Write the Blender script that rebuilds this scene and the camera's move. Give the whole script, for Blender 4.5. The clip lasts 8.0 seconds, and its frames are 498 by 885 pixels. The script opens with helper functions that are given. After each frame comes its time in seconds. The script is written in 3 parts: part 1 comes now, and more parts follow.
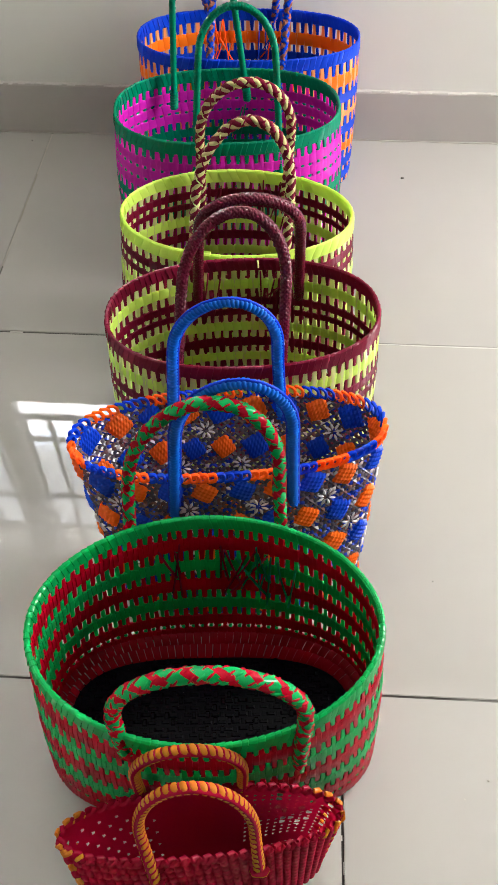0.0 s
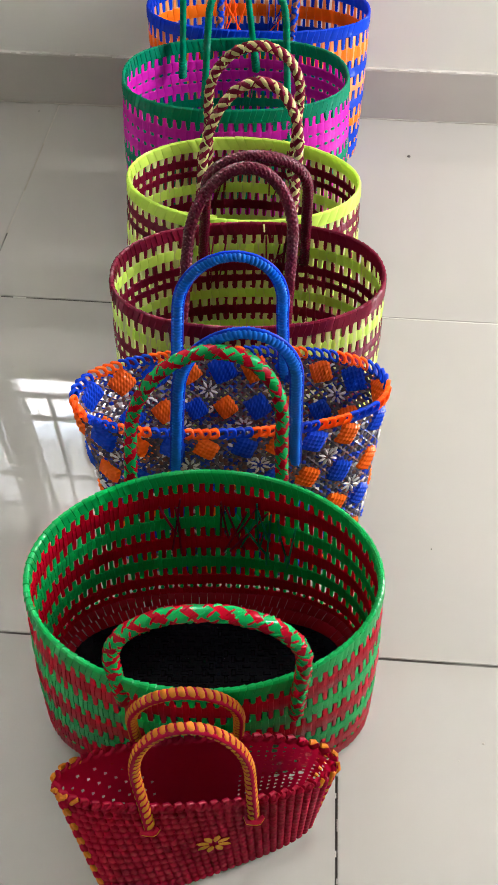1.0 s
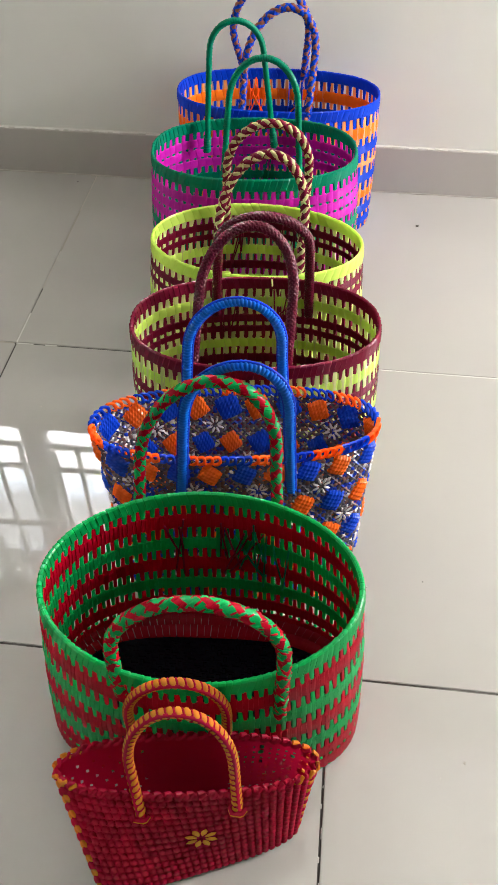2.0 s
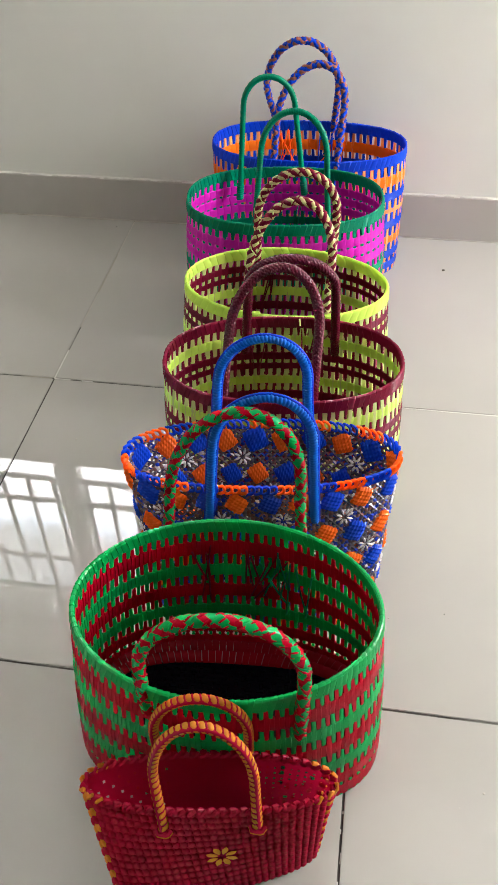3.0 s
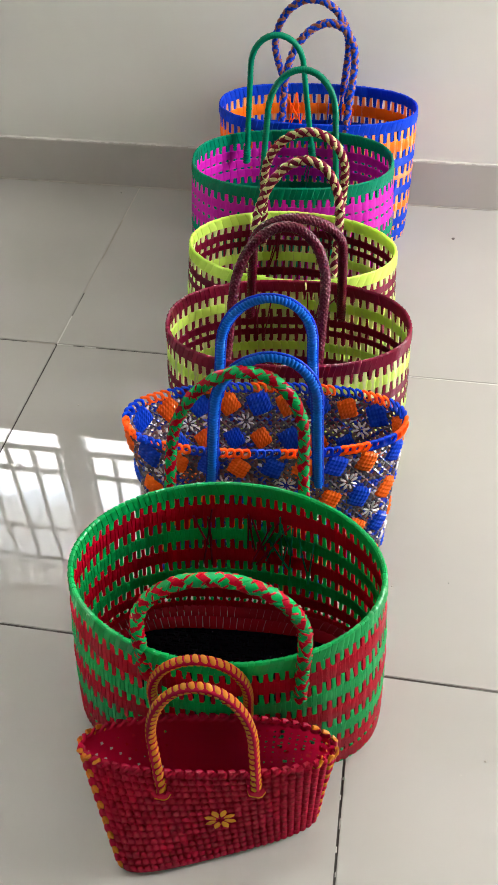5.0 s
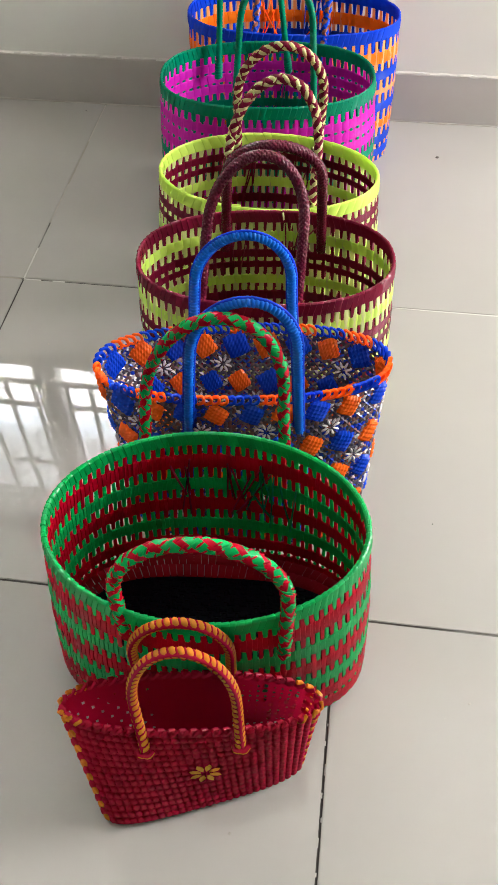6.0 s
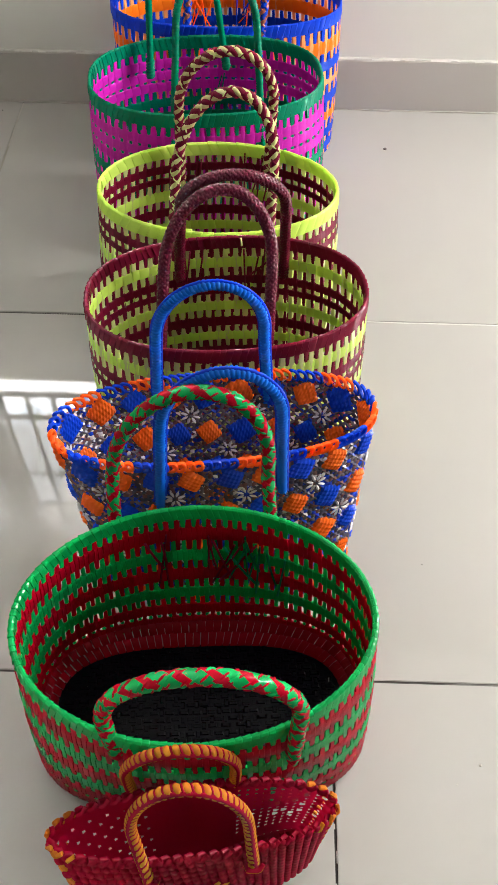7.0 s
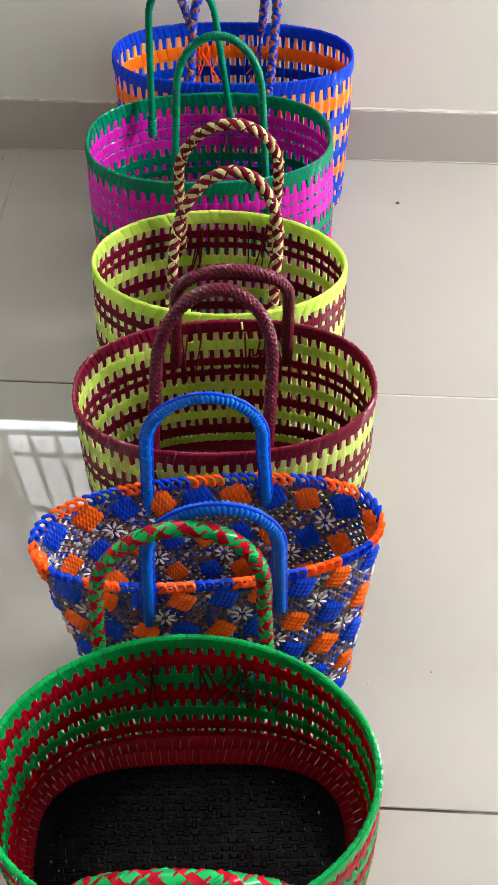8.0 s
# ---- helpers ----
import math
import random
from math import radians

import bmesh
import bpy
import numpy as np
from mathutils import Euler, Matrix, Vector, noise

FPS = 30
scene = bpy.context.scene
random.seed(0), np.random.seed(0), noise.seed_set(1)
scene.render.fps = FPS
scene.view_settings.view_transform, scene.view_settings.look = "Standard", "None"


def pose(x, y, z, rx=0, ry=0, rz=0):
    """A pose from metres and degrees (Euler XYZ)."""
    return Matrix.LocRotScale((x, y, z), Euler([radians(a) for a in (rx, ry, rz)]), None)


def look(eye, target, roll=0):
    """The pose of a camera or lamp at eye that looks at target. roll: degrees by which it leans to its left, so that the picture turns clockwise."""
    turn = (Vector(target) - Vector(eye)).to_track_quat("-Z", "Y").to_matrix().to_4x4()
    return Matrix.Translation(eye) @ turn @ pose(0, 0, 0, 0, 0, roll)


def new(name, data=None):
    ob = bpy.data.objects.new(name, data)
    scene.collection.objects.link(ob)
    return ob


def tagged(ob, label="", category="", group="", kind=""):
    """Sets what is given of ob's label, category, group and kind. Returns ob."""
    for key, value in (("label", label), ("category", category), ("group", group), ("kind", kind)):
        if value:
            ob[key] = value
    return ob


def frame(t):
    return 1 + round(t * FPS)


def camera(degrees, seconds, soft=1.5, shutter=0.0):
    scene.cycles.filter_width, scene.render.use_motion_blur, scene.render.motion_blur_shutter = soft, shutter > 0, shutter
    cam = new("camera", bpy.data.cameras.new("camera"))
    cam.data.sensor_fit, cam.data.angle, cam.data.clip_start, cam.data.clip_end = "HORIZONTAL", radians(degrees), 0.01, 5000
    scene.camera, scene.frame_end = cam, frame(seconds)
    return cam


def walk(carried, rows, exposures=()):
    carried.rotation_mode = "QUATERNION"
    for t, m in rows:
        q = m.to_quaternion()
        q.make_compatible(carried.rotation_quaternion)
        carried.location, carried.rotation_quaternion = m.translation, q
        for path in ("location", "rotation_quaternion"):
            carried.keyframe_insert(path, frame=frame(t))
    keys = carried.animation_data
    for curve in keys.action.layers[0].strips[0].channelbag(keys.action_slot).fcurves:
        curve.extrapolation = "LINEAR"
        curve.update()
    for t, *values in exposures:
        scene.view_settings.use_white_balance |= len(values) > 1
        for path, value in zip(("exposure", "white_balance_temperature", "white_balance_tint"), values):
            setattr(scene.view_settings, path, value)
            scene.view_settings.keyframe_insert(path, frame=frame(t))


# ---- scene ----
cam = camera(34.0, 8.0, soft=1.0)
PATH = [
    (0, (-0.085, -0.382, 0.953), (-0.159, 0.866, -0.607), -0.4),
    (0.5, (-0.077, -0.398, 0.941), (-0.146, 0.85, -0.621), -0.1),
    (1, (-0.088, -0.416, 0.926), (-0.156, 0.826, -0.64), 1.1),
    (1.2, (-0.087, -0.428, 0.927), (-0.169, 0.826, -0.628), 1.6),
    (2.3, (-0.03, -0.529, 0.969), (-0.215, 0.869, -0.449), -0.7),
    (2.5, (-0.027, -0.538, 0.971), (-0.23, 0.872, -0.432), -0.9),
    (3, (-0.034, -0.544, 0.978), (-0.273, 0.887, -0.399), -1.3),
    (3.5, (-0.033, -0.541, 0.977), (-0.283, 0.893, -0.395), -1.3),
    (4, (-0.032, -0.543, 0.971), (-0.284, 0.892, -0.4), -1.5),
    (4.2, (-0.032, -0.545, 0.968), (-0.284, 0.888, -0.404), -1.5),
    (5.3, (-0.028, -0.544, 0.949), (-0.267, 0.814, -0.5), -1.0),
    (5.5, (-0.027, -0.539, 0.949), (-0.252, 0.789, -0.53), -0.7),
    (6, (-0.035, -0.492, 0.946), (-0.218, 0.759, -0.604), -1.0),
    (6.5, (-0.065, -0.416, 0.945), (-0.163, 0.784, -0.653), -0.3),
    (7, (-0.097, -0.353, 0.945), (-0.113, 0.839, -0.661), 1.0),
    (7.5, (-0.103, -0.3, 0.951), (-0.094, 0.894, -0.653), 1.4),
    (8, (-0.085, -0.226, 0.959), (-0.133, 0.978, -0.637), 0.4),
]
walk(cam, [(t, look(eye, target, roll)) for t, eye, target, roll in PATH])

# ---------- light ----------
SUN_AZ, SUN_EL = 120.0, 40.0
world = bpy.data.worlds.new("sky")
scene.world = world
world.use_nodes = True
wn = world.node_tree.nodes
sky = wn.new("ShaderNodeTexSky")
sky.sky_type, sky.sun_disc = "NISHITA", False
sky.sun_elevation, sky.sun_rotation = radians(SUN_EL), radians(SUN_AZ)
world.node_tree.links.new(sky.outputs[0], wn["Background"].inputs[0])
wn["Background"].inputs[1].default_value = 0.12
sun = new("sun", bpy.data.lights.new("sun", "SUN"))
sun.data.energy, sun.data.angle, sun.data.color = 0.6, radians(12), (1.0, 0.95, 0.88)
sun.matrix_world = look((3, -3.5, 4), (0, 0, 0))

# daylight standing in the openings
def daylight(name, eye, target, w, h, watts, col):
    lamp = new(name, bpy.data.lights.new(name, "AREA"))
    lamp.data.shape, lamp.data.size, lamp.data.size_y = "RECTANGLE", w, h
    lamp.data.energy, lamp.data.color = watts, col
    lamp.matrix_world = look(eye, target)
    return lamp

ROOM_W, ROOM_E, ROOM_S, ROOM_N, ROOM_H = -2.60, 2.00, -5.00, 1.229, 2.90
daylight("opening_daylight", (ROOM_E + 0.42, 0.74, 1.36), (0, 0.74, 1.30), 0.74, 1.66, 170, (1.0, 0.978, 0.975))

# ---------- materials ----------
def mat(name, color, rough=0.4, metal=0.0, vary=0.1, grain=400.0, bump=0.1, dirt=0.0, spec=0.5, dirt_scale=6.0, dirt_col=(0.12, 0.1, 0.08), glow=0.0):
    """A surface with fine grain, large faint staining and a small change from piece to piece."""
    m = bpy.data.materials.new(name)
    m.use_nodes = True
    n, l = m.node_tree.nodes, m.node_tree.links
    p = n["Principled BSDF"]
    p.inputs["Roughness"].default_value, p.inputs["Metallic"].default_value = rough, metal
    p.inputs["Specular IOR Level"].default_value = spec
    geo = n.new("ShaderNodeTexCoord")
    info = n.new("ShaderNodeObjectInfo")
    fine = n.new("ShaderNodeTexNoise")
    fine.inputs["Scale"].default_value, fine.inputs["Detail"].default_value = grain, 4
    big = n.new("ShaderNodeTexNoise")
    big.inputs["Scale"].default_value, big.inputs["Detail"].default_value = dirt_scale, 6
    for t in (fine, big):
        l.new(geo.outputs["Object"], t.inputs["Vector"])
    add = n.new("ShaderNodeMath")
    add.operation = "ADD"
    l.new(info.outputs["Random"], add.inputs[0])
    l.new(big.outputs["Fac"], add.inputs[1])
    rng = n.new("ShaderNodeMapRange")
    rng.inputs["From Min"].default_value, rng.inputs["From Max"].default_value = 0.2, 1.5
    rng.inputs["To Min"].default_value, rng.inputs["To Max"].default_value = 1 - vary, 1 + vary
    l.new(add.outputs[0], rng.inputs["Value"])
    hsv = n.new("ShaderNodeHueSaturation")
    hsv.inputs["Color"].default_value = (*color, 1)
    l.new(rng.outputs[0], hsv.inputs["Value"])
    mix = n.new("ShaderNodeMix")
    mix.data_type = "RGBA"
    ramp = n.new("ShaderNodeMapRange")
    ramp.inputs["From Min"].default_value, ramp.inputs["From Max"].default_value = 0.5, 0.8
    ramp.inputs["To Min"].default_value, ramp.inputs["To Max"].default_value = 0.0, dirt
    l.new(big.outputs["Fac"], ramp.inputs["Value"])
    l.new(ramp.outputs[0], mix.inputs["Factor"])
    l.new(hsv.outputs[0], mix.inputs["A"])
    mix.inputs["B"].default_value = (*dirt_col, 1)
    l.new(mix.outputs["Result"], p.inputs["Base Color"])
    rr = n.new("ShaderNodeMapRange")
    rr.inputs["To Min"].default_value, rr.inputs["To Max"].default_value = rough * 0.8, rough * 1.25
    l.new(big.outputs["Fac"], rr.inputs["Value"])
    l.new(rr.outputs[0], p.inputs["Roughness"])
    b = n.new("ShaderNodeBump")
    b.inputs["Strength"].default_value, b.inputs["Distance"].default_value = bump, 0.001
    l.new(fine.outputs["Fac"], b.inputs["Height"])
    l.new(b.outputs[0], p.inputs["Normal"])
    if glow:
        # thin strips let some light through
        tr = n.new("ShaderNodeBsdfTranslucent")
        l.new(mix.outputs["Result"], tr.inputs["Color"])
        ms = n.new("ShaderNodeMixShader")
        ms.inputs[0].default_value = glow
        l.new(p.outputs[0], ms.inputs[1])
        l.new(tr.outputs[0], ms.inputs[2])
        l.new(ms.outputs[0], n["Material Output"].inputs[0])
    return m

def plastic(name, color, rough=0.11, glow=0.42, spec=0.36):
    return mat(name, color, rough, vary=0.16, grain=120, bump=0.05, spec=spec, glow=glow)

M_GREEN = plastic("green plastic", (0.004, 0.40, 0.095))
M_RED = plastic("crimson plastic", (0.45, 0.002, 0.018), spec=0.24)
# Darker, duller copy of M_RED that tones the foot ring down inside the basket.
M_DULL = plastic("dark matt crimson plastic", (0.29, 0.001, 0.012), 0.3, glow=0.2, spec=0.1)
M_BLACK = mat("black plastic", (0.004, 0.0035, 0.007), 0.2, vary=0.16, grain=120, bump=0.05, spec=0.09)
M_MAROON = plastic("maroon plastic", (0.21, 0.009, 0.035))
M_WINE = plastic("glossy maroon plastic", (0.10, 0.004, 0.018), 0.07, glow=0.15, spec=0.36)
M_LIME = plastic("lime plastic", (0.66, 0.86, 0.16))
M_CREAM = plastic("pale lime plastic", (0.74, 0.66, 0.32))
M_MAGENTA = plastic("magenta plastic", (0.70, 0.02, 0.53))
M_TEAL = plastic("deep green plastic", (0.0, 0.25, 0.13))
M_BLUE = plastic("blue plastic", (0.004, 0.060, 0.64))
M_SKY = plastic("bright blue plastic", (0.004, 0.165, 0.72))
M_ORANGE = plastic("orange plastic", (1.0, 0.175, 0.014), glow=0.5)
M_AMBER = plastic("amber plastic", (0.95, 0.215, 0.012))
M_PEACH = plastic("peach plastic", (0.88, 0.38, 0.14))
def mixed_wire(name):
    """Short lengths of wire in several colours, one for each knot."""
    m = plastic(name, (0.1, 0.1, 0.1), 0.14, glow=0.0)
    n, l = m.node_tree.nodes, m.node_tree.links
    g = n.new("ShaderNodeNewGeometry")
    ramp = n.new("ShaderNodeValToRGB")
    ramp.color_ramp.interpolation = "CONSTANT"
    e = ramp.color_ramp.elements
    e[0].position, e[0].color = 0.0, (0.055, 0.052, 0.080, 1)
    e[1].position, e[1].color = 0.34, (0.15, 0.075, 0.070, 1)
    for at, col in ((0.56, (0.01, 0.035, 0.36, 1)), (0.76, (0.13, 0.11, 0.13, 1)), (0.93, (0.60, 0.56, 0.57, 1))):
        e.new(at).color = col
    l.new(g.outputs["Random Per Island"], ramp.inputs[0])
    l.new(ramp.outputs[0], n["Principled BSDF"].inputs["Base Color"])
    return m

M_MIXED = mixed_wire("mixed plastic wire")
M_PALE = plastic("pale lime plastic strip", (0.66, 0.68, 0.30))
M_GOLD = plastic("golden yellow plastic", (0.66, 0.21, 0.022))
M_RUST = plastic("terracotta plastic", (0.40, 0.15, 0.11))
M_WHITE = plastic("white plastic", (0.66, 0.65, 0.66))
M_SCAR = plastic("bright red plastic", (0.43, 0.004, 0.034), 0.24, glow=0.5, spec=0.30)
M_WALL = mat("cream wall paint", (0.632, 0.630, 0.582), 0.55, vary=0.03, grain=90, bump=0.12, dirt=0.16, dirt_scale=2.6, dirt_col=(0.5, 0.47, 0.42))
M_CEIL = mat("white ceiling paint", (0.8, 0.79, 0.76), 0.7, vary=0.03, grain=90, bump=0.1)
M_TILE = mat("polished vitrified tile", (0.358, 0.344, 0.320), 0.012, spec=0.8, vary=0.03, grain=700, bump=0.003, dirt=0.12, dirt_scale=3.0, dirt_col=(0.44, 0.41, 0.37))
M_SKIRT = mat("polished skirting tile", (0.40, 0.38, 0.35), 0.12, vary=0.03, grain=500, bump=0.02, dirt=0.15, dirt_scale=5)
M_GROUT = mat("dirty grout", (0.035, 0.03, 0.027), 0.9, vary=0.3, grain=300, bump=0.5, dirt=0.9, dirt_scale=9, dirt_col=(0.3, 0.29, 0.27))
M_MORTAR = mat("pale mortar", (0.5, 0.48, 0.45), 0.85, vary=0.1, grain=300, bump=0.5, dirt=0.4, dirt_scale=60)
M_PUTTY = mat("brownish grout", (0.26, 0.235, 0.2), 0.85, vary=0.2, grain=300, bump=0.5, dirt=0.6, dirt_scale=14)
M_SAND = mat("sandy grout", (0.34, 0.315, 0.28), 0.85, vary=0.15, grain=300, bump=0.5, dirt=0.5, dirt_scale=25)
M_FRAME = mat("white painted frame", (0.7, 0.7, 0.7), 0.35, vary=0.04, grain=200, bump=0.05)
M_BAR = mat("grey painted grille", (0.3, 0.31, 0.33), 0.4, vary=0.05, grain=200, bump=0.05)
M_SPECK = mat("dark grit", (0.05, 0.04, 0.035), 0.8, vary=0.2, grain=500, bump=0.4)

# ---------- building helpers ----------
def part(name, bm, material, parent=None, label="", smooth=False):
    me = bpy.data.meshes.new(name)
    if smooth:
        for f in bm.faces:
            f.smooth = True
    bm.to_mesh(me)
    bm.free()
    me.materials.append(material)
    ob = new(name, me)
    if parent is not None:
        ob.parent = parent
        if parent.type == "EMPTY":
            ob.matrix_parent_inverse = parent.matrix_basis.inverted()
    if label:
        ob["label"] = label
    return ob

def mesh_part(name, verts, faces, material, parent=None, label="", smooth=True, crease=50):
    me = bpy.data.meshes.new(name)
    me.from_pydata([tuple(v) for v in verts], [], faces)
    if smooth:
        me.polygons.foreach_set("use_smooth", [True] * len(me.polygons))
        me.set_sharp_from_angle(angle=radians(crease))
    me.materials.append(material)
    ob = new(name, me)
    if parent is not None:
        ob.parent = parent
        if parent.type == "EMPTY":
            ob.matrix_parent_inverse = parent.matrix_basis.inverted()
    if label:
        ob["label"] = label
    return ob

def add_box(bm, x0, x1, y0, y1, z0, z1, bevel=0.0):
    r = bmesh.ops.create_cube(bm, size=1, matrix=Matrix.Translation(((x0 + x1) / 2, (y0 + y1) / 2, (z0 + z1) / 2)) @ Matrix.Diagonal((x1 - x0, y1 - y0, z1 - z0, 1)))
    if bevel:
        bmesh.ops.bevel(bm, geom=list({e for v in r["verts"] for e in v.link_edges}), offset=bevel, segments=2, affect="EDGES")

def box_part(name, dims, material, parent=None, label="", bevel=0.0):
    bm = bmesh.new()
    add_box(bm, *dims, bevel)
    return part(name, bm, material, parent, label)

# ---------- the room ----------
# EAST_T and DOOR are unseen sizes, chosen to keep daylight off the front floor.
WALL_T, EAST_T = 0.22, 0.45
WIN = (-1.90, -0.08, 0.905, 1.95)
DOOR = (0.36, 1.12, 0.50, 2.20)

def wall_pieces(name, boxes, label):
    bm = bmesh.new()
    for b in boxes:
        add_box(bm, *b)
    return tagged(part(name, bm, M_WALL), label, "wall", kind="structure")

x0, x1, z0, z1 = WIN
wall_pieces("wall_north", [
    (ROOM_W - WALL_T, x0, ROOM_N, ROOM_N + WALL_T, -0.1, ROOM_H), (x1, ROOM_E + EAST_T, ROOM_N, ROOM_N + WALL_T, -0.1, ROOM_H),
    (x0, x1, ROOM_N, ROOM_N + WALL_T, -0.1, z0), (x0, x1, ROOM_N, ROOM_N + WALL_T, z1, ROOM_H)], "cream painted plaster wall behind the baskets")
y0, y1, d0, d1 = DOOR
wall_pieces("wall_east", [
    (ROOM_E, ROOM_E + EAST_T, ROOM_S - WALL_T, y0, -0.1, ROOM_H), (ROOM_E, ROOM_E + EAST_T, y1, ROOM_N, -0.1, ROOM_H),
    (ROOM_E, ROOM_E + EAST_T, y0, y1, d1, ROOM_H), (ROOM_E, ROOM_E + EAST_T, y0, y1, -0.1, d0)], "cream painted plaster wall with a wide opening")
# unseen walls: west set close for bounce light, south set far for less
wall_pieces("wall_west", [(ROOM_W - WALL_T, ROOM_W, ROOM_S - WALL_T, ROOM_N, -0.1, ROOM_H)], "unseen cream painted plaster side wall, set close for bounce light")
wall_pieces("wall_south", [(ROOM_W, ROOM_E, ROOM_S - WALL_T, ROOM_S, -0.1, ROOM_H)], "unseen cream painted plaster rear wall, set far for less bounce light")
tagged(box_part("ceiling", (ROOM_W - WALL_T, ROOM_E + EAST_T, ROOM_S - WALL_T, ROOM_N + WALL_T, ROOM_H, ROOM_H + 0.15), M_CEIL), "plain white painted ceiling", "ceiling", kind="structure")

# window in the far wall, seen only as a reflection in the floor
win = tagged(new("window_1"), "white framed window with grey security grille bars", "window", kind="structure")
WY = ROOM_N + 0.06
for i, (a, b, c, d) in enumerate([(x0, x1, z0, z0 + 0.03), (x0, x1, z1 - 0.05, z1), (x0, x0 + 0.05, z0 + 0.03, z1 - 0.05), (x1 - 0.05, x1, z0 + 0.03, z1 - 0.05), (-1.022, -0.942, z0 + 0.03, z1 - 0.05)]):
    box_part("window_frame", (a, b, WY, WY + 0.05, c, d), M_FRAME, win, bevel=0.003)
for zb in (1.07, 1.187, 1.52, 1.72):
    for a, b in ((x0 + 0.05, -1.022), (-0.942, x1 - 0.05)):
        box_part("grille_bar", (a, b, WY + 0.015, WY + 0.027, zb - 0.008, zb + 0.008), M_BAR, win)
for xb in [-1.040 - 0.0945 * i for i in range(9)] + [-0.922 + 0.0855 * i for i in range(10)]:
    box_part("grille_bar", (xb - 0.007, xb + 0.007, WY + 0.005, WY + 0.014, 1.055, z1 - 0.05), M_BAR, win)
bm = bmesh.new()
add_box(bm, x0, x1, WY + 0.075, WY + 0.079, z0, z1)
glass = bpy.data.materials.new("window glass")
glass.use_nodes = True
gp = glass.node_tree.nodes["Principled BSDF"]
gp.inputs["Transmission Weight"].default_value, gp.inputs["Roughness"].default_value, gp.inputs["IOR"].default_value = 1.0, 0.02, 1.45
pane = part("pane", bm, glass, win)
pane.visible_shadow = False

# bright hazy distance outside the window
haze = bpy.data.materials.new("bright haze")
haze.use_nodes = True
hn, hl = haze.node_tree.nodes, haze.node_tree.links
hn.remove(hn["Principled BSDF"])
em = hn.new("ShaderNodeEmission")
tc = hn.new("ShaderNodeTexCoord")
sep = hn.new("ShaderNodeSeparateXYZ")
nz = hn.new("ShaderNodeTexNoise")
nz.inputs["Scale"].default_value, nz.inputs["Detail"].default_value = 3.5, 8
ad = hn.new("ShaderNodeMath")
ad.operation = "MULTIPLY_ADD"
ad.inputs[1].default_value = 0.16
cr = hn.new("ShaderNodeValToRGB")
hl.new(tc.outputs["Object"], nz.inputs["Vector"])
hl.new(tc.outputs["Object"], sep.inputs[0])
hl.new(nz.outputs["Fac"], ad.inputs[0])
mr = hn.new("ShaderNodeMapRange")
mr.inputs["From Min"].default_value, mr.inputs["From Max"].default_value = 3.36, 8.36
hl.new(sep.outputs["Z"], mr.inputs["Value"])
hl.new(mr.outputs[0], ad.inputs[2])
e = cr.color_ramp.elements
e[0].position, e[0].color = 0.52, (1.0, 1.0, 1.0, 1)
e[1].position, e[1].color = 0.64, (0.19, 0.195, 0.20, 1)
e.new(0.56).color = (0.46, 0.52, 0.60, 1)
hl.new(ad.outputs[0], cr.inputs[0])
hl.new(cr.outputs[0], em.inputs[0])
em.inputs[1].default_value = 31.0
hl.new(em.outputs[0], hn["Material Output"].inputs[0])
tagged(box_part("backdrop", (-12, 9, 5.0, 5.05, -1, 14), haze), "bright hazy daylight outside the window", "backdrop", kind="structure")
tagged(box_part("ground", (-60, 60, -60, 60, -0.4, -0.12), M_MORTAR), "pale bare ground outside the room", "ground", kind="structure")

# skirting along the walls
skirt = tagged(new("baseboard"), "polished grey tile skirting with a rough mortar top", "skirting", kind="structure")
SK_H, SK_T = 0.105, 0.012
xs = ROOM_W + 0.014
skirting_cut = -1.50
while xs < ROOM_E - 0.03:
    xe = min(skirting_cut, ROOM_E - 0.015)
    skirting_cut += 1.2
    box_part("skirting_tile", (xs, xe, ROOM_N - SK_T, ROOM_N - 0.0005, 0.001, SK_H), M_SKIRT, skirt, bevel=0.0012)
    xs = xe + 0.0006
bm = bmesh.new()
rnd = random.Random(5)
xx = ROOM_W + 0.02
while xx < ROOM_E - 0.02:
    w = rnd.uniform(0.006, 0.02)
    h = rnd.uniform(0.0004, 0.0018)
    add_box(bm, xx, xx + w, ROOM_N - rnd.uniform(0.006, 0.0125), ROOM_N - 0.0008, SK_H, SK_H + h)
    xx += w
part("mortar_line", bm, M_MORTAR, skirt)
bm = bmesh.new()
xx = ROOM_W + 0.02
while xx < ROOM_E - 0.02:
    w = rnd.uniform(0.02, 0.06)
    add_box(bm, xx, xx + w, ROOM_N - SK_T - rnd.uniform(0.0015, 0.0040), ROOM_N - SK_T + 0.002, 0.0002, rnd.uniform(0.0014, 0.0024))
    xx += w
part("joint_filler", bm, M_SAND, skirt)
for x in (ROOM_W + 0.0005, ):
    box_part("skirting_tile", (x, x + SK_T, ROOM_S + 0.01, ROOM_N - 0.014, 0.001, SK_H), M_SKIRT, skirt, bevel=0.0012)

# ---------- woven basket helpers ----------
def superellipse(th, n):
    c, s = math.cos(th), math.sin(th)
    return math.copysign(abs(c) ** (2 / n), c), math.copysign(abs(s) ** (2 / n), s)

